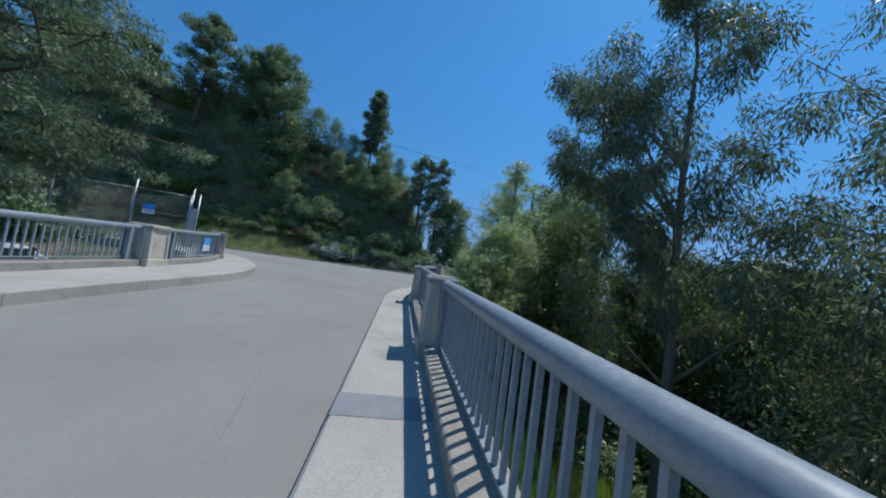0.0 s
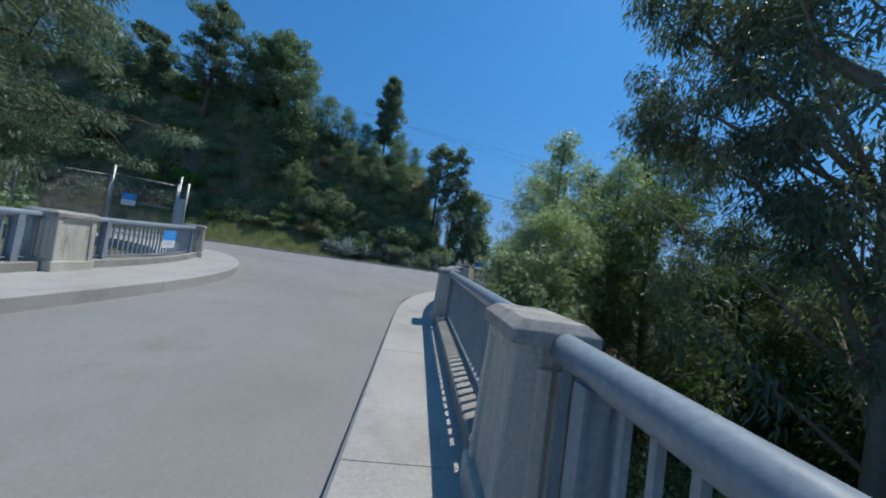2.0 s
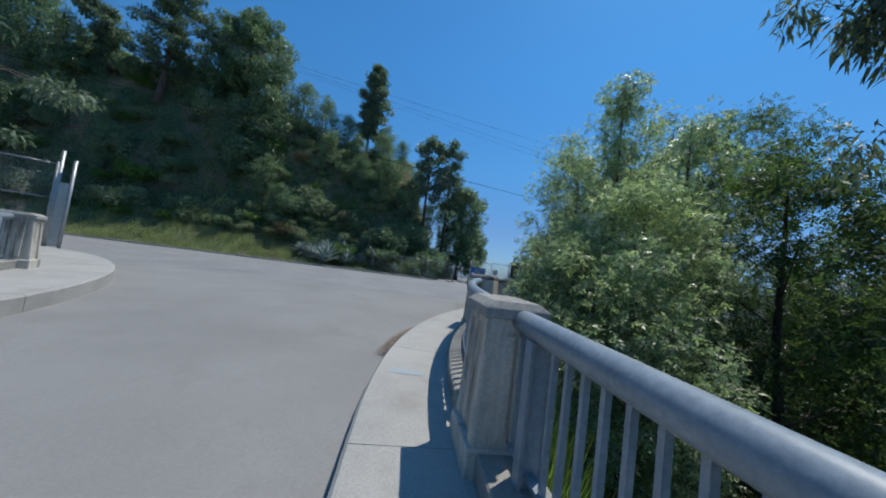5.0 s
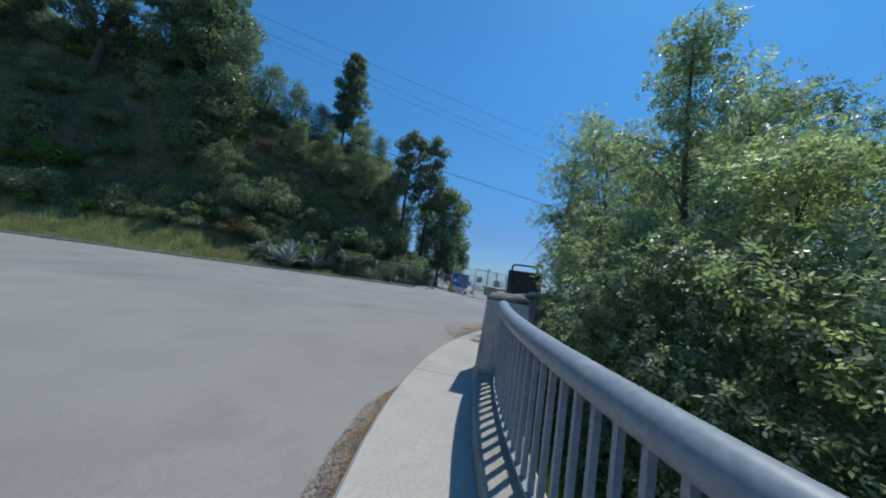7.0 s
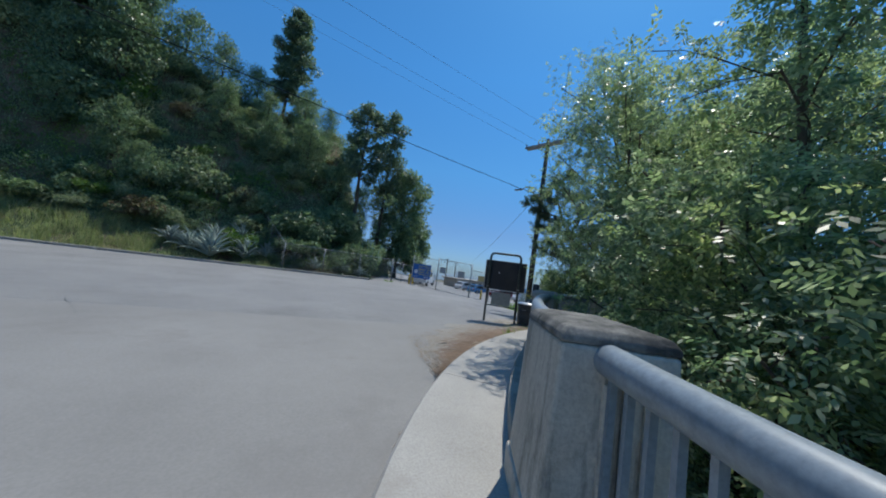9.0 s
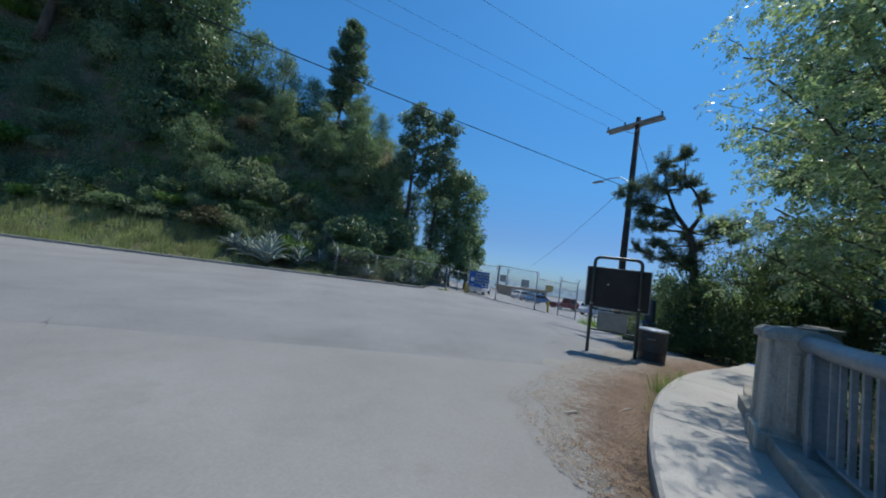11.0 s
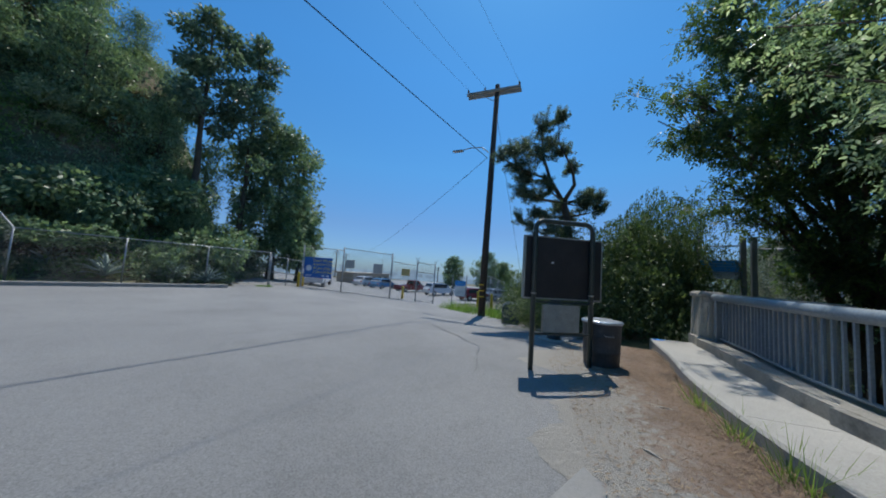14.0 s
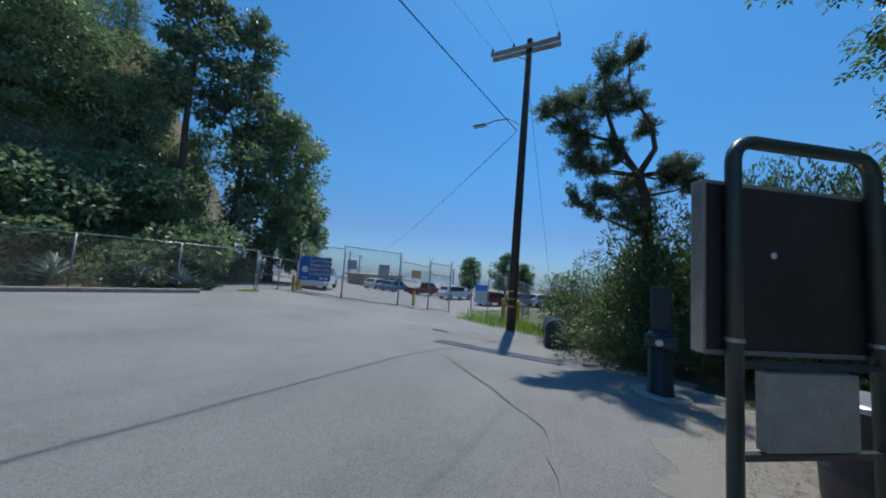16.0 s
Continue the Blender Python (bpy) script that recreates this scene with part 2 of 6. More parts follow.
def box(bm, x0, y0, z0, x1, y1, z1, m=None, bevel=0.0):
    r = bmesh.ops.create_cube(bm, size=1.0)
    mm = Matrix.Translation(((x0 + x1) / 2, (y0 + y1) / 2, (z0 + z1) / 2)) @ Matrix.Diagonal((x1 - x0, y1 - y0, z1 - z0, 1))
    bmesh.ops.transform(bm, matrix=(m @ mm) if m is not None else mm, verts=r["verts"])
    if bevel:
        es = list({e for v in r["verts"] for e in v.link_edges})
        bmesh.ops.bevel(bm, geom=es, offset=bevel, segments=2, affect="EDGES", profile=0.5)
    return bm


def boxed(*a, **k):
    return box(bmesh.new(), *a, **k)


def tube(bm, pts, radii, sides=8, caps=True, closed=False):
    """A tapered tube along points."""
    pts = [Vector(p) for p in pts]
    if isinstance(radii, (int, float)):
        radii = [radii] * len(pts)
    rings, ref = [], None
    for i, p in enumerate(pts):
        d = (pts[min(i + 1, len(pts) - 1)] - pts[max(i - 1, 0)]).normalized()
        if ref is None:
            ref = Vector((0, 0, 1)) if abs(d.z) < 0.9 else Vector((1, 0, 0))
        u = d.cross(ref).normalized()
        w = u.cross(d).normalized()
        ref = w
        rings.append([bm.verts.new(p + float(radii[i]) * (math.cos(2 * math.pi * k / sides) * u + math.sin(2 * math.pi * k / sides) * w)) for k in range(sides)])
    for a, b in zip(rings, rings[1:]):
        for k in range(sides):
            bm.faces.new((a[k], a[(k + 1) % sides], b[(k + 1) % sides], b[k]))
    if caps:
        bm.faces.new(rings[0])
        bm.faces.new(rings[-1])
    return bm


def tubed(pts, radii, sides=8):
    return tube(bmesh.new(), pts, radii, sides)


def lathe(bm, profile, sides=24, m=None):
    """A turned form from (radius, height) pairs."""
    rings = []
    for r, z in profile:
        rings.append([bm.verts.new((r * math.cos(2 * math.pi * k / sides), r * math.sin(2 * math.pi * k / sides), z)) for k in range(sides)])
    for a, b in zip(rings, rings[1:]):
        for k in range(sides):
            bm.faces.new((a[k], a[(k + 1) % sides], b[(k + 1) % sides], b[k]))
    bm.faces.new(rings[0][::-1])
    bm.faces.new(rings[-1])
    if m is not None:
        bmesh.ops.transform(bm, matrix=m, verts=bm.verts)
    return bm


# ---- the plan: heights and lines ----
def smooth01(v, a, b):
    u = np.clip((np.asarray(v, float) - a) / (b - a), 0, 1)
    return u * u * (3 - 2 * u)


def road_z(x, y):
    """Height of the carriageway."""
    z = 0.02 * np.clip(y, -60, 15)
    return z - 0.085 * np.clip(np.asarray(x, float) - 6, 0, 20) * smooth01(y, 21, 30)


def walk_z(y):
    """Height of the bridge pavements."""
    return 0.15 + 0.0208 * float(np.clip(y, -60, 18))


def left_walk_z(y):
    return 0.21 + 0.026 * float(np.clip(y, -60, 18))


ARC_S, ARC_R, ARC_END = 10.18, 10.795, 59.3
ARC_C = (0.65 + ARC_R, ARC_S)
ARC_LEN = math.radians(ARC_END) * ARC_R


def right_line(s, off=0.0):
    """Place and heading (degrees clockwise from +y) at s metres along the right parapet; off: metres to the road side."""
    if s < ARC_S:
        return ARC_C[0] - ARC_R - off, s, 0.0
    a = (s - ARC_S) / ARC_R
    if s <= ARC_S + ARC_LEN:
        return ARC_C[0] - (ARC_R + off) * math.cos(a), ARC_C[1] + (ARC_R + off) * math.sin(a), math.degrees(a)
    a = math.radians(ARC_END)
    d = s - ARC_S - ARC_LEN
    h = a + min(d, 3.0) * 0.045
    return (ARC_C[0] - (ARC_R + off) * math.cos(a) + d * math.sin(h), ARC_C[1] + (ARC_R + off) * math.sin(a) + d * math.cos(h), math.degrees(h))


def left_line(s, off=0.0):
    """The same for the left parapet, which bends the other way."""
    if s < 10.7:
        return -7.5 + off, s, 0.0
    a = (s - 10.7) / 9.0
    return -16.5 + (9.0 + off) * math.cos(a), 10.7 + (9.0 + off) * math.sin(a), -math.degrees(a)


def sweep(name, line, stations, section, height, material, parent=None, label="", smooth=False):
    """A solid swept along a line: section is a closed list of (offset, up)."""
    bm = bmesh.new()
    rings = []
    for s in stations:
        ring = []
        for o, u in section:
            x, y, h = line(s, o)
            ring.append(bm.verts.new((x, y, height(y) + u)))
        rings.append(ring)
    n = len(section)
    for a, b in zip(rings, rings[1:]):
        for k in range(n):
            bm.faces.new((a[k], a[(k + 1) % n], b[(k + 1) % n], b[k]))
    bm.faces.new(rings[0])
    bm.faces.new(rings[-1])
    return part(name, bm, material, parent, label, smooth)


def steps(a, b, d):
    n = max(1, math.ceil((b - a) / d))
    return [a + (b - a) * i / n for i in range(n + 1)]


PATH = np.array([right_line(s)[:2] for s in np.linspace(-40, 26.7, 500)])


def beyond_right(x, y):
    """Metres beyond the right parapet (0 on the road side)."""
    p = np.stack([np.ravel(x), np.ravel(y)], 1)
    out = np.zeros(len(p))
    for k in range(0, len(p), 4000):
        q = p[k : k + 4000]
        d2 = ((q[:, None] - PATH[None]) ** 2).sum(-1)
        i = np.clip(d2.argmin(1), 1, len(PATH) - 2)
        t = PATH[i + 1] - PATH[i - 1]
        side = (q[:, 0] - PATH[i, 0]) * t[:, 1] - (q[:, 1] - PATH[i, 1]) * t[:, 0]
        out[k : k + 4000] = np.where(side > 0, np.sqrt(d2.min(1)), 0)
    return out.reshape(np.shape(x))


def noise2(x, y, f, seed=0.0):
    x, y = np.broadcast_arrays(np.asarray(x, float), np.asarray(y, float))
    return np.array([noise.fractal(Vector((a * f + seed, b * f - seed, seed)), 1.0, 2.0, 4) for a, b in zip(x.ravel(), y.ravel())]).reshape(x.shape)


def hill_z(x, y):
    """Height of the wooded hill over the road."""
    x, y = np.asarray(x, float), np.asarray(y, float)
    edge = 41.5 + 1.5 * smooth01(-x, 5, 15)
    u = y - edge
    rise = 15.0 * smooth01(u, -1.0, 10) + 1.8 * smooth01(u, 6, 25) + 2.0 * smooth01(-x, 36, 44) * smooth01(u, 2, 9)
    rise = rise + 5.0 * smooth01(-x, 12, 32) * smooth01(u, 0, 8)
    band = rise + 1.3 * np.sin(x * 0.21 + 0.6) + 0.8 * np.sin(x * 0.53)
    rise = rise + 0.62 * np.sin(band * 1.35) * smooth01(rise, 0.6, 3.0)
    return rise * smooth01(-x + 0.10 * (y - 40), -4.0, 4.0)


def land_z(x, y):
    """Height of the bare ground everywhere off the road."""
    x, y = np.asarray(x, float), np.asarray(y, float)
    base = road_z(x, y) - 0.06
    o = beyond_right(x, y)
    level = smooth01(y - (21.9 + 0.35 * (x - 10.5)), -2.0, 1.0) * smooth01(x, 5, 9)
    base = base - (0.5 * smooth01(o, 0.1, 0.4) + 4.5 * smooth01(o, 0.3, 5.0) + 3.0 * smooth01(o, 6, 25)) * (1 - level)
    left = smooth01(-x, 7.75, 8.3) * (1 - smooth01(y, 12.0, 15.5))
    base = base - 1.25 * left
    verge = (0.35 + 2.3 * smooth01(-x, 7, 17)) * smooth01(y, 38.5, 43.0) * smooth01(-x, -2.5, 0.5)
    far = np.hypot(x - 5, y - 20)
    drop = -55.0 * smooth01(far, 85, 420) * smooth01(x + 0.35 * y, -10, 40)
    return base + verge + hill_z(x, y) + drop


# ---- ground ----
def axis_steps(lo, hi, near_lo, near_hi, d):
    out = list(np.arange(near_lo, near_hi + 1e-6, d))
    s, v = d, near_hi
    while v < hi:
        s *= 1.35
        v += s
        out.append(v)
    s, v = d, near_lo
    while v > lo:
        s *= 1.35
        v -= s
        out.insert(0, v)
    return np.array(out)


GX, GY = axis_steps(-3500, 3500, -62, 60, 1.0), axis_steps(-3500, 3800, -40, 84, 1.0)
gx, gy = np.meshgrid(GX, GY)
gz = land_z(gx, gy)
rough_amount = 0.08 + 0.9 * smooth01(hill_z(gx, gy), 0.8, 4) + 0.35 * smooth01(beyond_right(gx, gy), 1.5, 5)
on_road = (gz > road_z(gx, gy) - 0.3) & (hill_z(gx, gy) < 0.3)
gz = gz + noise2(gx, gy, 0.22, 3.0) * np.where(on_road, 0.0, rough_amount)
ni, nj = gx.shape
idx = np.arange(ni * nj).reshape(ni, nj)
quads = np.stack([idx[:-1, :-1], idx[:-1, 1:], idx[1:, 1:], idx[1:, :-1]], -1).reshape(-1, 4)
ground = arrays("ground", np.stack([gx, gy, gz], -1).reshape(-1, 3), quads, M_SOIL, smooth=True)
tagged(ground, "brown dry soil ground sloping up into a wooded hill", "ground", kind="structure")


def ground_at(x, y):
    """Height of the ground sheet, by its own grid."""
    j, i = int(np.clip(np.searchsorted(GX, x) - 1, 0, nj - 2)), int(np.clip(np.searchsorted(GY, y) - 1, 0, ni - 2))
    u, v = (x - GX[j]) / (GX[j + 1] - GX[j]), (y - GY[i]) / (GY[i + 1] - GY[i])
    return float((gz[i, j] * (1 - u) + gz[i, j + 1] * u) * (1 - v) + (gz[i + 1, j] * (1 - u) + gz[i + 1, j + 1] * u) * v)


# ---- roads ----
def right_edge(y):
    return 8.4 + max(0.0, y - 22.0) * 0.62 if y < 38 else 18.3 + (y - 38) * 2.2


def grid_sheet(name, x0, x1, y0, y1, d, keep, lift, material, label, category):
    xs, ys = np.arange(x0, x1 + 1e-6, d), np.arange(y0, y1 + 1e-6, d)
    X, Y = np.meshgrid(xs, ys)
    Z = road_z(X, Y) + lift
    a, b = X.shape
    ids = np.arange(a * b).reshape(a, b)
    q = np.stack([ids[:-1, :-1], ids[:-1, 1:], ids[1:, 1:], ids[1:, :-1]], -1).reshape(-1, 4)
    cx, cy = X[:-1, :-1] + d / 2, Y[:-1, :-1] + d / 2
    q = q[keep(cx, cy).ravel()]
    return tagged(arrays(name, np.stack([X, Y, Z], -1).reshape(-1, 3), q, material, smooth=True), label, category, kind="structure")


def is_road(x, y):
    o = beyond_right(x, y)
    left = (x > -6.4) | (y > 20.9) | ((y > 9.5) & (x > -16.5) & (np.hypot(x + 16.5, y - 9.5) > 10.6))
    edge = np.vectorize(right_edge)(y)
    lot = (y > 38.4) & (x > 3.0 + 0.25 * (y - 38.4)) & (x < edge) & (y < 92)
    main = (y <= 38.4) & left & (x < np.where(y > 21, edge, 60)) & ((o < 0.05) | ((y > 22.5) & (x > 8)))
    return main | lot


grid_sheet("road", -62, 58, -40, 92, 0.5, is_road, 0.0, M_ROAD, "pale grey worn asphalt road widening into a junction", "road")


# bridge deck: paler slab, its end running across the junction
grid_sheet("road_bridge_deck", -16.4, 7.6, -40.2, 21.4, 0.4, is_road, 0.008, M_DECK, "smooth pale grey concrete bridge deck with fine cracks", "road")

# cracks and tar lines
def ribbon(name, pts, width, material, label, lift=0.014, jitter=0.05, seed=1):
    rng = random.Random(seed)
    bm = bmesh.new()
    dense = []
    for (x0, y0), (x1, y1) in zip(pts, pts[1:]):
        n = max(2, int(math.hypot(x1 - x0, y1 - y0) / 0.25))
        dense += [(x0 + (x1 - x0) * k / n + rng.uniform(-jitter, jitter), y0 + (y1 - y0) * k / n + rng.uniform(-jitter, jitter)) for k in range(n)]
    rows = []
    for i, (x, y) in enumerate(dense):
        a, b = dense[max(0, i - 1)], dense[min(len(dense) - 1, i + 1)]
        d = Vector((b[0] - a[0], b[1] - a[1])).normalized()
        w = width * rng.uniform(0.4, 1.0) * (0.3 if i in (0, len(dense) - 1) else 1)
        z = float(road_z(x, y)) + lift
        rows.append((bm.verts.new((x - d.y * w / 2, y + d.x * w / 2, z)), bm.verts.new((x + d.y * w / 2, y - d.x * w / 2, z))))
    for a, b in zip(rows, rows[1:]):
        bm.faces.new((a[0], a[1], b[1], b[0]))
    return tagged(part(name, bm, material), label, "road", kind="structure")


# ---- bridge pavements, parapets ----
def pavement(name, line, s0, s1, kerb, back, slab, label, height=walk_z):
    top = thing(name, label, "pavement", kind="structure")
    section = [(kerb, -0.65), (kerb, -0.03), (kerb - 0.03, 0.0), (back, 0.0), (back, -0.65)]
    if kerb < back:
        section = section[::-1]
    s = s0
    while s < s1 - 0.2:
        e = min(s + slab, s1)
        sweep("slab", line, steps(s, e - 0.008, 0.6), section, height, M_WALK, top)
        s = e
    return top


pavement("pavement_right", right_line, -30.0, 26.4, 1.14, -0.32, 2.35, "pale concrete pavement slabs with a raised kerb beside the railing")


def left_walk(s, off=0.0):
    if off > 0:
        off *= 0.87 + 0.2 * float(smooth01(s, 5, 13))
    if s < 9.5:
        return -7.5 + off, s, 0.0
    a = (s - 9.5) / 9.0
    return -16.5 + (9.0 + off) * math.cos(a), 9.5 + (9.0 + off) * math.sin(a), -math.degrees(a)


pavement("pavement_left", left_walk, -30.0, 9.5 + 9.0 * 1.57, 2.0, -0.35, 2.35, "pale concrete pavement rounding the far corner of the bridge", left_walk_z)

def pier(at, length=0.62, across=0.60, label="weathered cast concrete parapet pier with dark stains", flush=False, rise=0.065):
    ob = thing("concrete_pier", label, "bridge pier", at, group="parapet piers")
    bm = bmesh.new()
    l, a = length / 2, across / 2
    box(bm, -a, -l, -0.1, a, l, 1.075 + rise, bevel=0.022)
    for v in bm.verts:
        v.co.x *= 1 + 0.16 * (1.06 - v.co.z)
    for sx in (-1, 1):
        bm.normal_update()
        f = [f for f in bm.faces if abs(f.normal.x - sx) < 0.05 and f.calc_area() > 0.3]
        if f and not flush:
            bmesh.ops.inset_region(bm, faces=f, thickness=0.10, depth=0.0)
            bmesh.ops.inset_region(bm, faces=f, thickness=0.012, depth=-0.03)
    part("shaft", bm, M_PIER, ob)
    bm = bmesh.new()
    box(bm, -a - 0.06, -l - 0.03, -0.1, a + 0.06, l + 0.03, 0.2, bevel=0.02)
    part("foot", bm, M_PIER, ob)
    for k in (-1, 1):
        for j in range(3):
            x = -0.04 + 0.1 * j
            part("rib", boxed(x - 0.035, k * l - 0.03, 0.26, x + 0.035, k * l + 0.03, 1.0, bevel=0.008), M_PIER, ob)
    bm = bmesh.new()
    c = -0.002 if flush else 0.032
    ring0 = [(-a - c, -l - c), (a + c, -l - c), (a + c, l + c), (-a - c, l + c)]
    zs = [(1.0, 1.0, 1.075), (1.0, 1.0, 1.115), (0.9, 0.93, 1.155), (0.55, 0.7, 1.178)] if flush else [(1.0, 1.0, 1.05), (1.0, 1.0, 1.125), (0.72, 0.86, 1.18)]
    rows = [[bm.verts.new((x * k, y * j, z + rise)) for x, y in ring0] for k, j, z in zs]
    for p, q in zip(rows, rows[1:]):
        for k in range(4):
            bm.faces.new((p[k], p[(k + 1) % 4], q[(k + 1) % 4], q[k]))
    bm.faces.new(rows[0][::-1])
    bm.faces.new(rows[-1])
    bmesh.ops.bevel(bm, geom=[e for e in bm.edges], offset=0.012 if flush else 0.007, segments=2, affect="EDGES", profile=0.5)
    part("cap", bm, M_DARKCAP if flush else M_CAP, ob, "dark lichen-stained rounded top")
    return ob


def on_line(line, s, off=0.0, up=0.0):
    x, y, h = line(s, off)
    return pose(x, y, (left_walk_z(y) if line is left_line else walk_z(y)) + up, 0, 0, -h)


bm = bmesh.new()
box(bm, -0.017, -0.014, 0.0, 0.017, 0.014, 0.79)
BALUSTER = bpy.data.meshes.new("baluster")
bm.to_mesh(BALUSTER)
bm.free()
bm = bmesh.new()
outline = [(-0.085, -0.045), (-0.063, -0.045), (-0.063, -0.012), (0.063, -0.012), (0.063, -0.045), (0.085, -0.045), (0.085, 0.045), (0.063, 0.045), (0.063, 0.012), (-0.063, 0.012), (-0.063, 0.045), (-0.085, 0.045)]
lo, hi = [bm.verts.new((px, py, 0.0)) for px, py in outline], [bm.verts.new((px, py, 0.89)) for px, py in outline]
for k in range(12):
    bm.faces.new((lo[k], lo[(k + 1) % 12], hi[(k + 1) % 12], hi[k]))
bm.faces.new(lo[::-1])
bm.faces.new(hi)
POST = bpy.data.meshes.new("post")
bm.to_mesh(POST)
bm.free()


def railing(line, s0, s1, off, label="grey-blue painted steel railing with a round top rail", first=0.5, high=1.121, thick=0.081):
    ob = thing("steel_railing", label, "railing", on_line(line, s0, off), group="bridge railings")
    inv = ob.matrix_basis.inverted()
    level = left_walk_z if line is left_line else walk_z

    def along(pts_up, r, name, sides):
        st = steps(s0, s1, 0.45)
        pts = []
        for s in st:
            x, y, h = line(s, off)
            pts.append(inv @ Vector((x, y, level(y) + pts_up)))
        part(name, tubed(pts, r, sides), M_STEEL, ob, smooth=sides > 8)

    along(high, thick, "top_rail", 24)
    bm = bmesh.new()
    rows = []
    for s in steps(s0, s1, 0.45):
        ring = []
        for o, u in ((-0.032, 0.245), (0.032, 0.245), (0.032, 0.268), (-0.032, 0.268)):
            x, y, h = line(s, off + o)
            ring.append(bm.verts.new(inv @ Vector((x, y, level(y) + u))))
        rows.append(ring)
    for a, b in zip(rows, rows[1:]):
        for k in range(4):
            bm.faces.new((a[k], a[(k + 1) % 4], b[(k + 1) % 4], b[k]))
    part("bottom_rail", bm, M_STEEL, ob)
    posts = [s0 + first]
    n = max(1, round((s1 - s0 - 2 * first) / 3.6))
    posts = [s0 + first + (s1 - s0 - 2 * first + 0.1) * k / n for k in range(n + 1)]
    for s in posts:
        link_mesh("post", POST, M_STEEL, ob, at=inv @ on_line(line, s, off, 0.17))
    n = int((s1 - s0) / 0.142)
    for k in range(1, n):
        s = s0 + (s1 - s0) * k / n
        if min(abs(s - p) for p in posts) > 0.09:
            link_mesh("baluster", BALUSTER, M_STEEL, ob, at=inv @ on_line(line, s, off, 0.265))
    return ob


PIERS = [-6.9, -1.0, 4.88, 9.93, 15.3, 19.5, 26.3]
plinth_sec = [(0.20, -0.3), (0.20, 0.165), (0.185, 0.18), (-0.185, 0.18), (-0.20, 0.165), (-0.20, -0.3)]
tagged(sweep("parapet_plinth_right", right_line, steps(-30, 26.0, 0.6), plinth_sec, walk_z, M_KERB), "low concrete plinth under the railing, streaked grey", "plinth", kind="structure")
# low wall behind the curved end of the railing, with a projecting cap
tagged(sweep("parapet_wall", right_line, steps(22.8, 26.2, 0.4), [(-0.20, -0.3), (-0.20, 1.15), (-0.38, 1.15), (-0.38, -0.3)], walk_z, M_PIER), "shaded grey concrete wall behind the end railing", "wall", kind="structure")
tagged(sweep("wall_cap", right_line, steps(22.6, 26.5, 0.4), [(-0.15, 1.153), (-0.15, 1.215), (-0.43, 1.215), (-0.43, 1.153)], walk_z, M_KERB), "thin grey concrete cap on the end wall", "wall cap", kind="structure")
# short straight plinth blocks set round the bend, each turned a little proud of the next
for k in range(6):
    a, b = 19.85 + k * 1.02, 20.86 + k * 1.02
    q = [right_line(v, o)[:2] for v, o in ((a, 0.19), (a, 0.235), (b, 0.30), (b, 0.19))]
    bm = bmesh.new()
    foot = [bm.verts.new((x, y, walk_z(y) - 0.05)) for x, y in q]
    head = [bm.verts.new((x, y, walk_z(y) + 0.172)) for x, y in q]
    bm.faces.new(head)
    for i in range(4):
        bm.faces.new((foot[i], foot[(i + 1) % 4], head[(i + 1) % 4], head[i]))
    bmesh.ops.recalc_face_normals(bm, faces=bm.faces)
    tagged(part("plinth_block", bm, M_KERB), "straight weathered concrete block along the plinth", "plinth", "plinth blocks")
for s in PIERS:
    if s == 15.3:
        pier(on_line(right_line, s - 0.30, -0.11), 0.86, 0.60, "large weathered concrete pier at the bend of the railing", True, 0.10)
    else:
        pier(on_line(right_line, s, 0.0), 0.56, 0.43)
for a, b in zip(PIERS, PIERS[1:]):
    railing(right_line, a + 0.25, b - 0.2, -0.05)
railing(right_line, -30, -7.3, -0.06)

tagged(sweep("parapet_plinth_left", left_line, steps(-30, 15.1, 0.6), [(-o, u) for o, u in plinth_sec], left_walk_z, M_KERB), "low concrete plinth under the opposite railing", "plinth", kind="structure")
LP = [-7.0, 1.4, 9.85, 15.2]
for s in LP:
    pier(on_line(left_line, s, 0.0), 0.72 if s < 15 else 0.4, rise=0.03)
for a, b in zip(LP, LP[1:]):
    railing(left_line, a + 0.35, b - 0.3, 0.0, high=1.085, thick=0.072)
railing(left_line, -30, -7.3, 0.0, high=1.085, thick=0.072)

# far kerb below the hill
bm = bmesh.new()
rows = []
for i in range(71):
    x = -62 + i * 0.93
    y = 38.45 + 0.05 * math.sin(x * 0.2)
    z = float(road_z(x, 38.4))
    rows.append([bm.verts.new((x, y + o, z + u)) for o, u in ((0.0, -0.3), (0.0, 0.13), (0.03, 0.16), (0.18, 0.16), (0.18, -0.3))])
for a, b in zip(rows, rows[1:]):
    for k in range(5):
        bm.faces.new((a[k], a[(k + 1) % 5], b[(k + 1) % 5], b[k]))
bm.faces.new(rows[0])
bm.faces.new(rows[-1])
tagged(part("kerb_far", bm, M_KERB), "grey concrete kerb along the foot of the hill", "kerb", kind="structure")


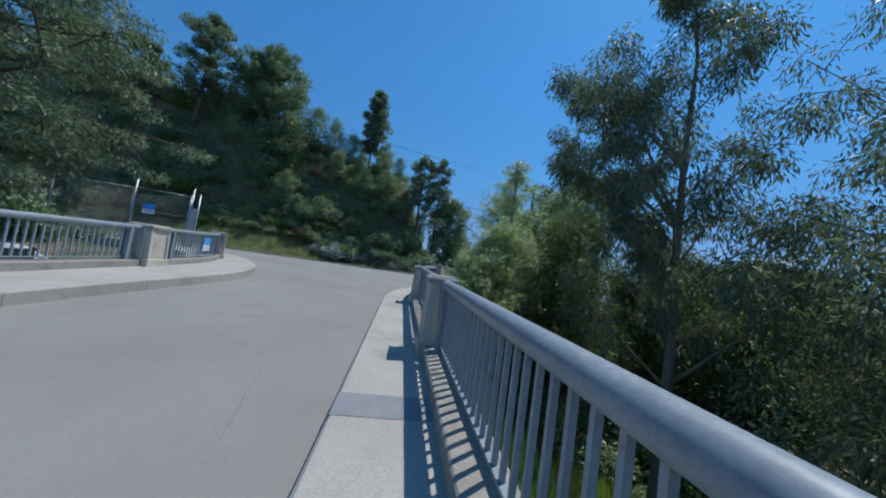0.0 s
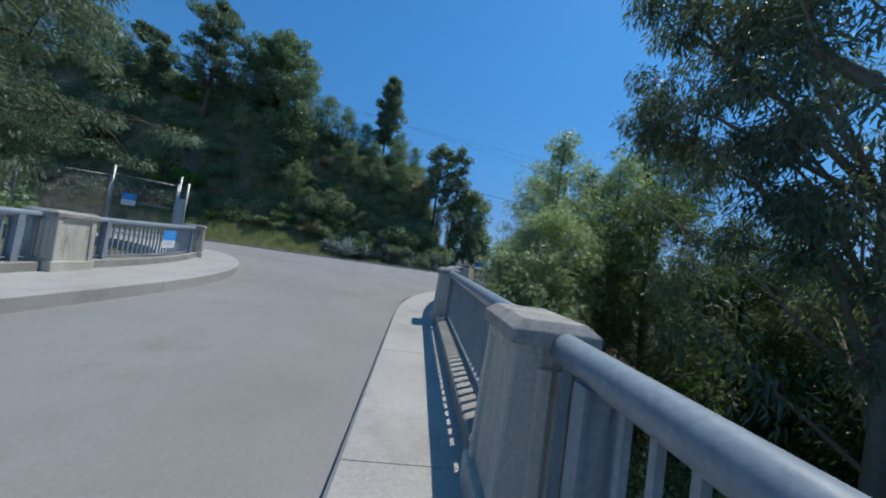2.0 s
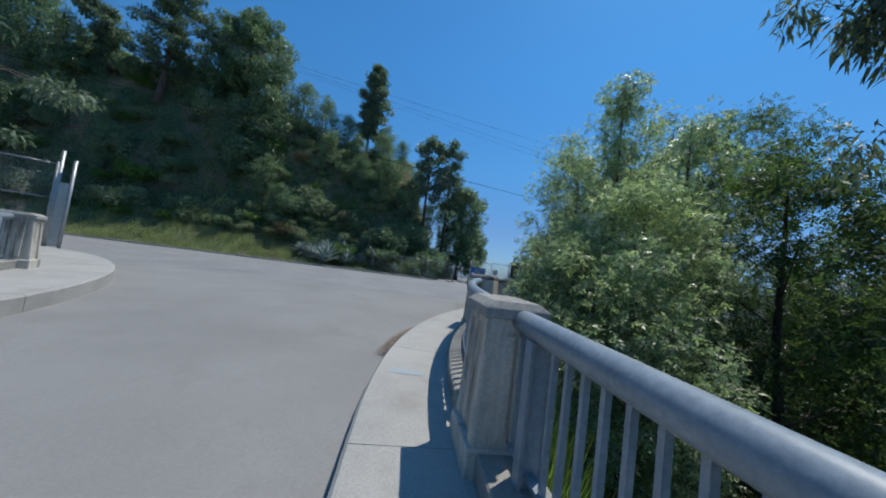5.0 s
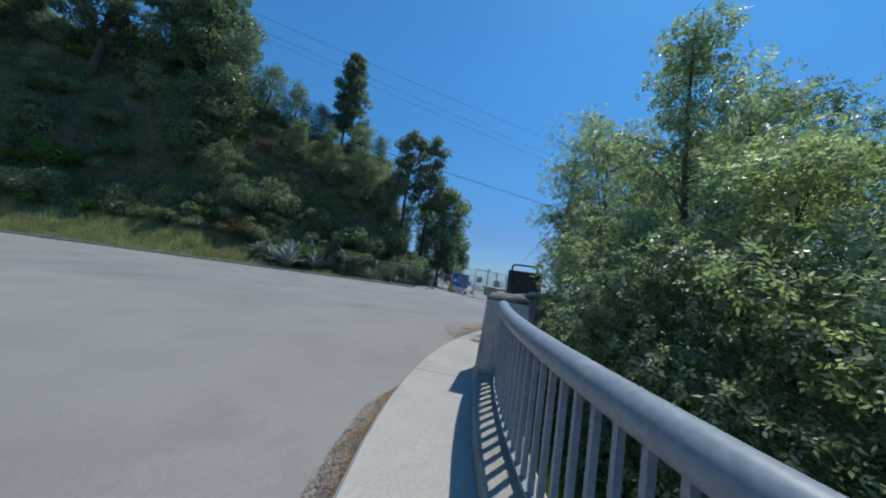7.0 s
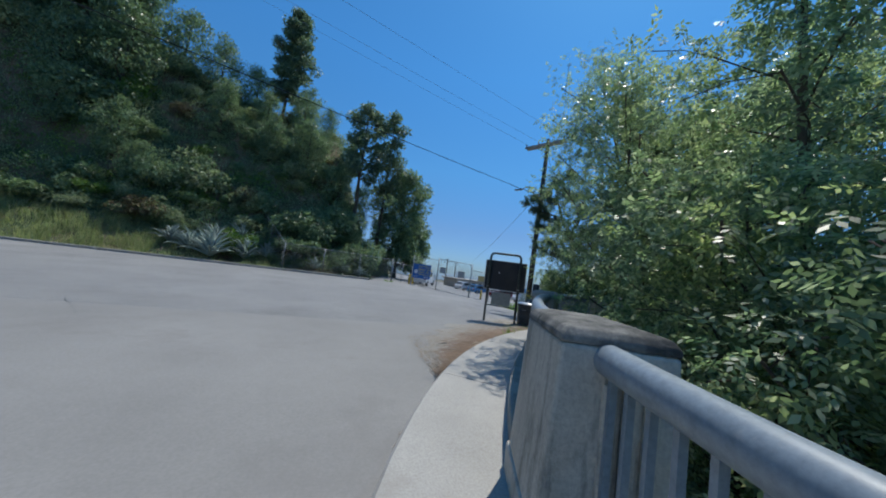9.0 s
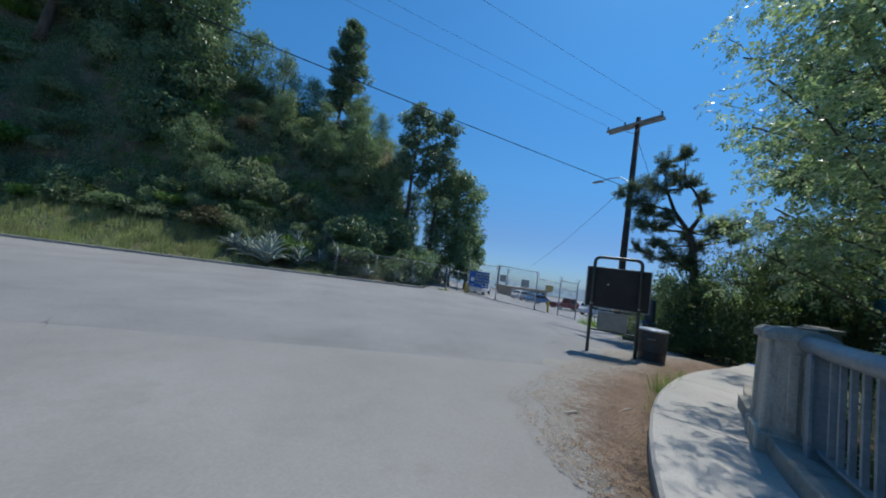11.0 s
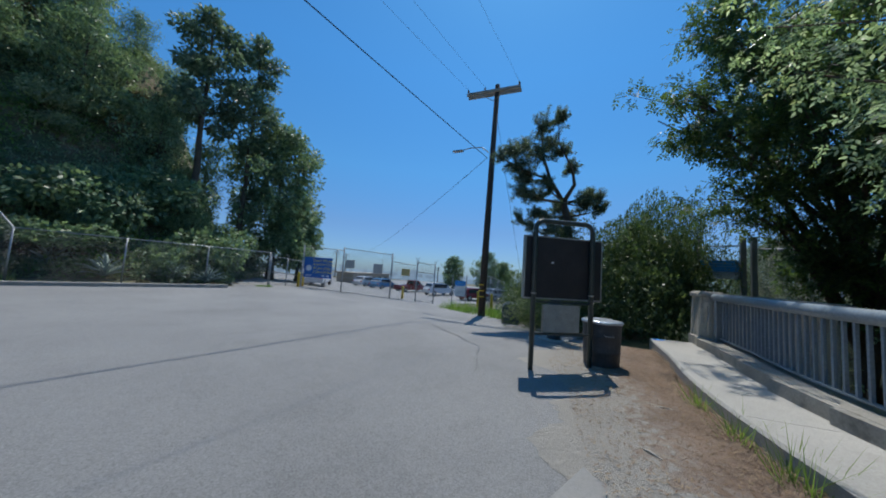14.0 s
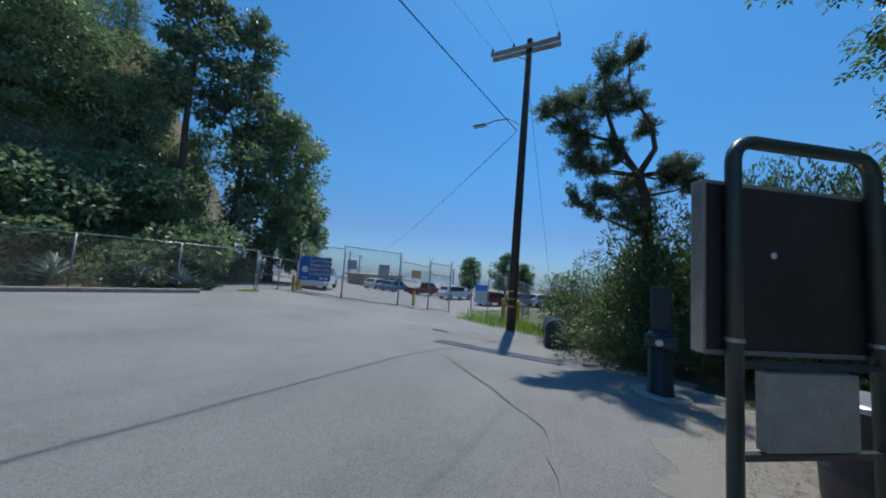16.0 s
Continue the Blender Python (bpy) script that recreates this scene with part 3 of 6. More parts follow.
# ---- plants ----
def leaf_cloud(rng, centres, radius, per, length, width, droop=0.0, squash=0.8, hollow=0.15, face=0.0, leaflets=1, lift=0.55):
    """Leaves round centres, as verts and faces. face: how far blades turn outward and up; leaflets: blades on one stalk."""
    per = max(1, per // leaflets)
    centres = np.repeat(np.asarray(centres, float), per, axis=0)
    n = len(centres)
    d = rng.normal(size=(n, 3))
    d /= np.linalg.norm(d, axis=1)[:, None]
    rad = np.repeat(np.broadcast_to(np.asarray(radius, float), (n // per,)), per)
    p = centres + d * (rad * rng.uniform(hollow, 1.0, n) ** (0.7 - 0.35 * face))[:, None] * np.array([1, 1, squash])
    a = d * 0.7 + rng.normal(size=(n, 3)) * 0.6 + np.array([0, 0, -droop])
    a /= np.linalg.norm(a, axis=1)[:, None]
    loose = rng.normal(size=(n, 3)) * 0.7 + np.array([0, 0, 0.8])
    out = d + np.array([0, 0, lift]) + rng.normal(size=(n, 3)) * 0.38
    b = np.cross(a, loose * (1 - face) + out * face)
    b /= np.linalg.norm(b, axis=1)[:, None] + 1e-9
    size = rng.uniform(0.65, 1.25, n)[:, None]
    down = np.array([0, 0, -0.12])
    if leaflets == 1:
        l, w = a * length * size, b * width * size / 2
        v = np.stack([p, p + 0.45 * l + w, p + l + down * length * size, p + 0.45 * l - w], 1).reshape(-1, 3)
        return v, np.arange(4 * n).reshape(-1, 4)
    blades = []
    pairs = (leaflets - 1) // 2
    for k in range(leaflets):
        t, side = (1.0, 0.0) if k == leaflets - 1 else ((k // 2 + 0.35) / pairs, 1.0 if k % 2 else -1.0)
        ax = a * (1.0 - 0.55 * abs(side)) + b * side * 0.85 + rng.normal(size=(n, 3)) * 0.10 + np.array([0, 0, -0.22])
        ax /= np.linalg.norm(ax, axis=1)[:, None]
        cr = np.cross(ax, np.cross(a, b))
        cr /= np.linalg.norm(cr, axis=1)[:, None] + 1e-9
        q = p + a * (length * 1.25 * t) * size + down * length * t * t * size
        l, w = ax * length * size * (0.8 + 0.2 * t), cr * width * size / 2
        blades.append(np.stack([q, q + 0.42 * l + w, q + l, q + 0.42 * l - w], 1))
    v = np.stack(blades, 1).reshape(-1, 3)
    return v, np.arange(len(v)).reshape(-1, 4)


def tree(name, at, label, category, height, crown, leaf, material, bark, seed, limbs=14, trunk_r=0.25, per=60, clump=0.9, up=0.5, lean=(0, 0), droop=0.0, squash=0.75, sub=4, group="", wobble=0.25, fill=0, tips_only=False, bend=0.0, ragged=(0.55, 1.1), face=0.0, leaflets=1, boughs=()):
    """Trunk with limbs, and a crown of leaf clumps. crown: rows of (height share, radius)."""
    rng = np.random.default_rng(seed)
    ob = thing(name, label, category, at, group=group)
    bm = bmesh.new()
    n = 10
    trunk = []
    off = np.zeros(2)
    for i in range(n + 1):
        off = off + rng.normal(size=2) * wobble * height / 100 * (i > 1)
        u = i / n
        trunk.append(Vector((off[0] + lean[0] * u * u, off[1] + lean[1] * u * u, u * height * 0.97)))
    tube(bm, trunk, [trunk_r * (1 - 0.88 * i / n) * (1.35 if i == 0 else 1) for i in range(n + 1)], 9)
    hs, rs = [c[0] for c in crown], [c[1] for c in crown]
    centres, radii = [], []
    for k in range(limbs):
        h = float(hs[0] + (hs[-1] - hs[0]) * ((k + rng.uniform(0, 0.8)) / limbs))
        reach = float(np.interp(h, hs, rs) * rng.uniform(*ragged))
        az = k * 2.39996 + rng.uniform(-0.4, 0.4)
        i = min(n - 1, int(h * n))
        base = trunk[i].lerp(trunk[i + 1], h * n - i)
        start_h = max(0.06, h - up * reach / height * 0.8)
        i = min(n - 1, int(start_h * n))
        start = trunk[i].lerp(trunk[i + 1], start_h * n - i)
        end = base + Vector((math.cos(az) * reach, math.sin(az) * reach, rng.uniform(-0.05, 0.1) * reach))
        mid = start.lerp(end, 0.5) + Vector((rng.normal(), rng.normal(), rng.normal() * 0.5)) * reach * 0.08 + Vector((0, 0, bend * reach))
        r0 = max(0.014, trunk_r * (1 - 0.88 * start_h) * 0.40)
        tube(bm, [start, start.lerp(mid, 0.55), mid, end], [r0, r0 * 0.75, r0 * 0.5, 0.012], 6)
        pts = [mid.lerp(end, 0.35), end] if not tips_only else [end]
        for _ in range(sub):
            t = rng.uniform(0.35, 1.0)
            p = (start.lerp(mid, t * 2) if t < 0.5 else mid.lerp(end, t * 2 - 1))
            q = p + Vector((rng.normal(), rng.normal(), rng.normal() * 0.6 + 0.15)) * reach * 0.28
            tube(bm, [p, p.lerp(q, 0.5) + Vector((0, 0, 0.06 * reach)), q], [r0 * 0.4, r0 * 0.28, 0.008], 5)
            pts.append(q)
        for p in pts:
            centres.append(p)
            radii.append(clump * rng.uniform(0.7, 1.25))
    for bx_, by_, bz_ in boughs:
        end = at.inverted() @ Vector((bx_, by_, bz_))
        i = max(2, min(n - 1, int((end.z / height - 0.16) * n)))
        mid = trunk[i].lerp(end, 0.55) + Vector((0, 0, 0.35))
        tube(bm, [trunk[i], trunk[i].lerp(mid, 0.5), mid, end], [trunk_r * 0.38, trunk_r * 0.3, trunk_r * 0.2, 0.012], 7)
        for _ in range(sub + 5):
            q = mid.lerp(end, rng.uniform(0.5, 1.0)) + Vector((rng.normal() * 0.45, rng.normal() * 0.45, rng.normal() * 0.35))
            tube(bm, [mid.lerp(end, 0.5), q], [trunk_r * 0.1, 0.006], 5)
            centres.append(q)
            radii.append(clump * rng.uniform(0.6, 0.95))
    for _ in range(fill):
        h = float(rng.uniform(hs[0], hs[-1]))
        r = np.interp(h, hs, rs) * math.sqrt(rng.uniform(0.2, 1.0))
        az = rng.uniform(0, 6.283)
        i = min(n - 1, int(h * n))
        centres.append(trunk[i] + Vector((math.cos(az) * r, math.sin(az) * r, rng.uniform(0, height / n))))
        radii.append(clump * rng.uniform(0.7, 1.3))
    centres.append(trunk[-1])
    radii.append(clump * 0.8)
    part("trunk", bm, bark, ob, smooth=True)
    v, f = leaf_cloud(rng, np.array([tuple(c) for c in centres]), np.array(radii), per, leaf[0], leaf[1], droop, squash, 0.15, face, leaflets)
    arrays("crown", v, f, material, ob)
    return ob


def shrub_mesh(name, seed, size, leaf, per, material, lumps=14, squash=0.8, upright=0.0, lump=(0.26, 0.42), face=0.75, leaflets=1):
    rng = np.random.default_rng(seed)
    az, r = rng.uniform(0, 6.283, lumps), np.sqrt(rng.uniform(0, 1, lumps)) * size * 0.62
    h = size * (0.25 + 0.55 * rng.uniform(0, 1, lumps) * (1.1 - r / size))
    c = np.stack([np.cos(az) * r, np.sin(az) * r, h], 1)
    v, f = leaf_cloud(rng, c, size * rng.uniform(*lump, lumps), per, leaf[0], leaf[1], -upright, squash, 0.6, face, leaflets)
    v[:, 2] = np.maximum(v[:, 2], -0.1)
    me_ob = arrays(name, v, f, material)
    me = me_ob.data
    bpy.data.objects.remove(me_ob)
    return me


def put(x, y, turn=0.0, sink=0.05, z=None):
    return pose(x, y, (ground_at(x, y) if z is None else z) - sink, 0, 0, turn)


def on_road_at(x, y, turn=0.0, up=0.0):
    return pose(x, y, float(road_z(x, y)) + up, 0, 0, turn)


# -- trees in the ravine beside the bridge
ASH = dict(leaf=(0.095, 0.042), material=L_ASH, bark=M_BARK, face=0.7, leaflets=5)
FINE = dict(leaf=(0.072, 0.031), material=L_ASH, bark=M_BARK, face=0.7, leaflets=5)


def to_top(x, y, top):
    return top - ground_at(x, y)


tree("ash_tree", put(5.5, 15.2), "tall leafy ash tree with sunlit yellow-green leaves", "tree", to_top(5.5, 15.2, 8.3), [(0.3, 2.4), (0.5, 2.2), (0.7, 1.5), (0.9, 0.8), (1.0, 0.4)], seed=12, limbs=32, trunk_r=0.13, per=150, clump=0.42, sub=3, fill=6, droop=0.3, up=0.9, group="ash trees", **ASH)
tree("ash_tree", put(9.0, 16.3), "broad ash tree rising out of the ravine", "tree", to_top(9.0, 16.3, 8.4), [(0.3, 2.2), (0.55, 2.6), (0.8, 1.8), (1.0, 0.6)], seed=15, limbs=30, trunk_r=0.15, per=200, clump=0.5, sub=4, fill=6, droop=0.3, up=0.9, group="ash trees", **ASH)
tree("ravine_tree", put(8.4, 13.2), "dark leafy tree standing in the ravine below the railing", "tree", to_top(8.4, 13.2, 5.7), [(0.2, 2.0), (0.5, 2.6), (0.85, 2.0), (1.0, 0.7)], seed=17, limbs=28, trunk_r=0.15, per=200, clump=0.55, sub=4, fill=70, droop=0.3, up=0.9, leaf=(0.10, 0.045), material=L_PLANE, bark=M_BARK, face=0.65, leaflets=5)
tree("ash_tree", put(6.6, 18.0), "slim ash tree reaching over the curved railing", "tree", to_top(6.6, 18.0, 8.4), [(0.42, 1.5), (0.65, 1.9), (0.85, 1.5), (1.0, 0.6)], seed=14, limbs=22, trunk_r=0.07, per=160, clump=0.42, sub=3, fill=4, droop=0.3, up=0.9, lean=(-0.5, 1.3), group="ash trees", **FINE)
tree("ash_tree", put(4.5, 13.1), "young bright green ash tree beside the bridge railing", "tree", to_top(4.5, 13.1, 4.3), [(0.3, 1.5), (0.55, 1.9), (0.8, 1.6), (1.0, 0.7)], seed=11, limbs=28, trunk_r=0.09, per=300, clump=0.42, sub=4, fill=6, droop=0.3, up=0.9, group="ash trees", **FINE)
for k, (x, y, top, wide) in enumerate(((3.4, 13.5, 2.9, 1.1), (4.0, 15.0, 3.6, 1.15), (5.1, 16.6, 4.2, 1.15), (3.5, 11.9, 2.6, 1.1))):
    tree("ash_tree", put(x, y), "low leafy ash sapling pressing against the railing", "tree", to_top(x, y, top), [(0.3, wide), (0.55, wide * 1.25), (0.8, wide), (1.0, 0.45)], seed=80 + k, limbs=22, trunk_r=0.05, per=190, clump=0.38, sub=4, fill=12, droop=0.3, up=0.9, group="ash trees", **FINE)
tree("broadleaf_tree", put(13.2, 18.9), "large spreading broadleaf tree overhanging the end of the pavement", "tree", to_top(13.2, 18.9, 10.4), [(0.72, 2.0), (0.8, 2.9), (0.9, 3.0), (1.0, 1.6)], seed=13, limbs=24, trunk_r=0.2, per=170, clump=0.5, sub=5, fill=40, droop=0.4, up=1.0, ragged=(0.6, 1.05), leaf=(0.11, 0.05), material=L_PLANE, bark=M_BARK, face=0.6, leaflets=5, boughs=((9.3, 21.5, 5.7), (9.7, 21.8, 6.7), (10.1, 21.2, 5.3), (10.6, 20.5, 4.9), (10.9, 19.8, 4.7), (9.8, 20.9, 7.5), (10.3, 21.6, 8.2), (10.5, 19.8, 5.5), (11.3, 19.0, 4.7), (10.1, 20.3, 6.3), (10.3, 19.4, 7.2), (10.9, 18.8, 4.1), (11.3, 18.1, 3.8), (10.5, 18.2, 4.9), (11.6, 17.6, 4.6), (11.0, 18.6, 3.2), (9.9, 18.6, 4.0), (9.7, 19.2, 5.0), (9.3, 20.2, 6.9), (9.6, 19.0, 6.2), (9.4, 21.2, 8.6), (11.9, 19.3, 3.0), (12.2, 18.6, 2.6), (12.0, 20.0, 3.7), (11.4, 18.9, 2.5), (12.5, 19.9, 3.0), (11.7, 17.9, 2.9), (12.6, 18.0, 2.2), (10.6, 21.2, 4.5), (11.2, 20.6, 4.0), (9.6, 22.2, 5.9)))
tree("ash_tree", put(5.9, 18.0), "slim ash tree reaching over the curved railing", "tree", to_top(5.9, 18.0, 6.9), [(0.44, 1.6), (0.62, 2.0), (0.85, 1.6), (1.0, 0.6)], seed=16, limbs=26, trunk_r=0.07, per=190, clump=0.42, sub=4, fill=26, droop=0.3, up=0.9, group="ash trees", **FINE)
GUM = dict(leaf=(0.19, 0.042), material=L_GUM, bark=M_GUMBARK)
tree("eucalyptus_tree", put(7.6, 7.4), "tall open eucalyptus with drooping grey-green leaves", "tree", 18.0, [(0.36, 3.0), (0.5, 4.3), (0.72, 3.4), (1.0, 1.0)], ragged=(0.45, 1.05), seed=21, limbs=25, trunk_r=0.17, per=190, clump=0.56, sub=4, droop=1.1, squash=1.0, up=1.2, wobble=0.5, boughs=((5.3, 10.8, 7.1), (5.9, 10.3, 6.4), (6.4, 9.2, 7.1), (6.5, 10.2, 5.7), (5.6, 9.7, 8.3), (6.9, 8.6, 5.2), (6.6, 7.9, 4.0), (5.2, 9.9, 9.3), (7.3, 9.6, 8.8), (6.2, 8.8, 8.4), (7.2, 8.2, 3.6)), group="eucalyptus trees", **GUM)
tree("eucalyptus_tree", put(12.3, 5.2), "second eucalyptus behind, grey-green and hazy", "tree", 19.5, [(0.3, 2.6), (0.5, 4.6), (0.8, 4.0), (1.0, 1.2)], ragged=(0.4, 1.05), seed=27, limbs=21, trunk_r=0.2, per=210, clump=0.75, sub=4, droop=1.1, squash=1.0, up=1.2, wobble=0.6, lean=(1.5, -1.0), group="eucalyptus trees", **GUM)
tree("ravine_tree", put(13.2, 14.0), "dense dark tree shading the ravine", "tree", to_top(13.2, 14.0, 5.4), [(0.12, 2.2), (0.45, 2.8), (0.8, 2.3), (1.0, 0.7)], seed=18, limbs=28, trunk_r=0.16, per=190, clump=0.7, sub=4, fill=90, droop=0.3, up=0.9, leaf=(0.13, 0.06), material=L_PLANE, bark=M_BARK, face=0.6, leaflets=3)
tree("ravine_tree", put(9.3, 2.6), "dense yellow-green tree below the bridge", "tree", 11.5, [(0.12, 2.4), (0.45, 3.9), (0.8, 3.4), (1.0, 0.9)], seed=23, limbs=30, trunk_r=0.18, per=230, clump=0.75, sub=5, fill=45, droop=0.9, leaf=(0.16, 0.042), material=L_GUM, bark=M_BARK)
tree("ravine_tree", put(14.0, 10.0), "dark shaded tree deep in the ravine", "tree", 9.0, [(0.3, 1.8), (0.55, 3.2), (0.8, 2.8), (1.0, 0.8)], seed=24, limbs=20, trunk_r=0.18, per=120, clump=0.85, sub=4, fill=8, face=0.5, leaf=(0.20, 0.085), material=L_PLANE, bark=M_BARK)
tree("ravine_tree", put(16.0, 2.0), "dark shaded tree filling the far side of the ravine", "tree", 9.5, [(0.15, 2.5), (0.5, 4.2), (0.8, 3.2), (1.0, 0.8)], seed=25, limbs=18, trunk_r=0.18, per=100, clump=0.95, sub=4, fill=10, face=0.5, leaf=(0.22, 0.09), material=L_PLANE, bark=M_BARK)

# wooded far side of the ravine
RAV = bpy.data.objects["ravine_tree.002"]
for k, (x, y, sc) in enumerate(((17.5, 11.5, 0.85), (18.6, 19.6, 0.8), (17.6, 15.4, 0.8), (22.5, 17.5, 0.9), (21, 8, 0.85), (21, 15, 0.75), (19, -4, 0.9), (26, 2, 0.8), (28, 12, 0.7), (26, 20, 0.95), (12, -6, 1.0), (36, 6, 1.3), (23, -9, 1.2), (33, -4, 1.3), (34, 20, 1.2), (31, 27, 0.9), (43, 14, 1.4))):
    o = copy_thing(RAV, put(x, y, k * 67.0))
    o.matrix_basis = o.matrix_basis @ Matrix.Scale(sc, 4)

# -- shrubs, by kind
KINDS = {
    "sage": [shrub_mesh("shrub", 100 + i, 1.6, (0.17, 0.075), 200, L_SAGE, lumps=15, lump=(0.2, 0.36), face=0.85) for i in range(3)],
    "oak": [shrub_mesh("shrub", 110 + i, 1.8, (0.19, 0.11), 210, L_OAK, lumps=15, lump=(0.2, 0.36), face=0.85) for i in range(4)],
    "bright": [shrub_mesh("shrub", 120 + i, 1.5, (0.17, 0.09), 190, L_BRIGHT, lumps=14, lump=(0.2, 0.36), face=0.85) for i in range(3)],
    "fine": [shrub_mesh("shrub", 160 + i, 1.7, (0.15, 0.075), 200, L_OAK, lumps=16, lump=(0.2, 0.36), face=0.85) for i in range(3)],
    "shade": [shrub_mesh("shrub", 170 + i, 1.5, (0.10, 0.045), 120, L_PLANE, lumps=15) for i in range(2)],
    "finesage": [shrub_mesh("shrub", 180 + i, 1.6, (0.14, 0.062), 190, L_SAGE, lumps=15, lump=(0.2, 0.36), face=0.85) for i in range(2)],
    "near": [shrub_mesh("shrub", 150 + i, 1.5, (0.072, 0.033), 190, L_ASH, lumps=16) for i in range(2)],
    "dry": [shrub_mesh("shrub", 130 + i, 1.4, (0.2, 0.06), 160, L_BROWN, face=0.5) for i in range(2)],
}
SHRUB_LABEL = {"sage": "grey-green scrub bush on the dry hillside", "oak": "dark green dense scrub bush on the slope", "bright": "bright green leafy bush on the slope", "finesage": "grey-green fine-leaved scrub bush on the bank", "fine": "dark green fine-leaved scrub bush on the bank", "dry": "brown half-dry scrub bush on the slope"}
rng = random.Random(5)


def shrub(kind, x, y, scale, label="", group="hillside bushes", z=None):
    me = rng.choice(KINDS[kind])
    ob = link_mesh("bush", me, None)
    m = put(x, y, rng.uniform(0, 360), 0.15, z)
    ob.matrix_basis = m @ Matrix.Diagonal((scale * rng.uniform(0.85, 1.2), scale * rng.uniform(0.85, 1.2), scale * rng.uniform(0.55, 1.35), 1))
    return tagged(ob, label or SHRUB_LABEL[kind], "bush", group)


# steep bank above the road, densest low down
for i in range(185):
    x = rng.uniform(-52, 3.0)
    y = 41.2 + 1.5 * float(smooth01(-x, 5, 15)) + 13.0 * rng.random() ** 1.3
    if (x > -1 and y > 49) or (-7.5 < x < -0.5 and y < 42.5 and rng.random() < 0.6):
        continue
    n = noise.noise(Vector((x * 0.12, y * 0.12, 2.0)))
    kind = rng.choice(["oak", "oak", "sage"]) if n > 0.05 else rng.choice(["sage", "bright", "oak", "sage", "dry"]) if n > -0.25 else rng.choice(["sage", "bright"])
    if x > -18:
        kind = rng.choice(["fine", "fine", "finesage", "bright" if x < -6 else "fine", "dry"])
    shrub(kind, x, y, rng.uniform(0.65, 1.25) * (1.6 if rng.random() < 0.3 else 1.0))
for i in range(34):
    x = rng.uniform(-13, 2.5)
    shrub(rng.choice(["fine", "finesage", "finesage", "fine", "dry"]), x, 41.8 + 1.5 * float(smooth01(-x, 5, 15)) + 6.5 * rng.random(), rng.uniform(0.5, 1.05))
# low scrub knitting the whole bank together
def scrub(name, n, lo, hi, seed, leaf, material, label, per=46, rad=0.62):
    g = np.random.default_rng(seed)
    pts = []
    while len(pts) < n:
        x = g.uniform(-72, 3.2)
        y = 40.9 + 1.7 * float(smooth01(-x, 5, 15)) + 15 * g.uniform() ** 1.2
        v = noise.noise(Vector((x * 0.11 + 7, y * 0.34, 1.0))) + g.normal() * 0.08
        if lo <= v < hi and not (x > 0 and y > 51):
            pts.append((x, y, ground_at(x, y) + g.uniform(0.0, 0.25)))
    v, f = leaf_cloud(g, np.array(pts), rad * g.uniform(0.6, 1.3, n), per, leaf[0], leaf[1], -0.2, 0.8, 0.3, 0.85, 1, 1.5)
    tagged(arrays(name, v, f, material), label, "scrub", kind="stuff")


scrub("hill_scrub", 3600, 0.06, 9, 91, (0.19, 0.10), L_OAK, "dark green scrub covering the steep bank")
scrub("hill_herbs", 5000, -0.30, 0.06, 92, (0.20, 0.06), L_SAGE, "grey-green herbs covering patches of the bank")
scrub("hill_leaf", 1700, -0.9, -0.2, 93, (0.2, 0.1), L_BRIGHT, "bright green leafy patches on the bank")
# ravine floor and banks
for i in range(56):
    s = rng.uniform(-6, 20)
    o = rng.uniform(1.9, 13)
    x, y, _ = right_line(s, -o)
    if 4.5 < s < 12.5 and o < 7.5:  # open weedy bank below the railing
        continue
    shrub(("near" if s > 9 else "shade") if o < 6 else rng.choice(["oak", "fine", "oak"]), x, y, rng.uniform(0.6, 1.2), group="ravine bushes", label="leafy weed-like bush in the ravine below the railing")

# below the opposite railing
for x, y, sc in ((-10.2, 1.0, 0.6), (-10.0, 3.6, 0.55), (-10.4, 6.2, 0.6), (-9.9, 8.6, 0.5), (-10.6, 11.2, 0.6), (-16.8, 3, 1.1), (-17.2, 7, 1.2), (-16.9, 11, 1.2), (-18, -1, 1.2), (-17.5, 16, 1.1), (-21, 18.5, 1.3), (-24, 21, 1.4), (-19, 21.5, 1.0)):
    shrub("oak", x, y, sc, "dark leafy bush below the opposite railing", "railing bushes")

# -- trees of the hill
PINE = dict(leaf=(0.34, 0.16), material=L_PINE, bark=M_BARK, face=0.75)
OAK = dict(leaf=(0.30, 0.17), material=L_OAK, bark=M_BARK, face=0.8)
tree("pine_tree", put(-8.8, 55.5), "tall narrow dark conifer on the ridge", "tree", 16.0, [(0.25, 1.8), (0.6, 2.0), (0.9, 1.5), (1.0, 0.5)], seed=31, limbs=30, trunk_r=0.22, per=130, clump=0.7, sub=3, **PINE)
tree("pine_tree", put(1.4, 46.5), "open-crowned pine with dark needle clumps", "tree", 16.0, [(0.5, 1.5), (0.72, 2.6), (0.9, 2.0), (1.0, 0.8)], seed=32, limbs=17, trunk_r=0.26, per=80, clump=0.68, sub=3, group="twin pines", **PINE)
tree("pine_tree", put(4.4, 47.4), "open-crowned pine beside its twin", "tree", 19.0, [(0.5, 1.3), (0.75, 2.1), (0.92, 1.7), (1.0, 0.7)], seed=33, limbs=16, trunk_r=0.24, per=80, clump=0.68, sub=3, group="twin pines", **PINE)
tree("evergreen_tree", put(7.0, 48.8), "dense round dark evergreen tree behind the fence", "tree", 13.3, [(0.18, 2.2), (0.55, 3.3), (0.85, 2.6), (1.0, 0.8)], seed=34, limbs=26, trunk_r=0.3, per=120, clump=1.0, sub=4, fill=20, **OAK)
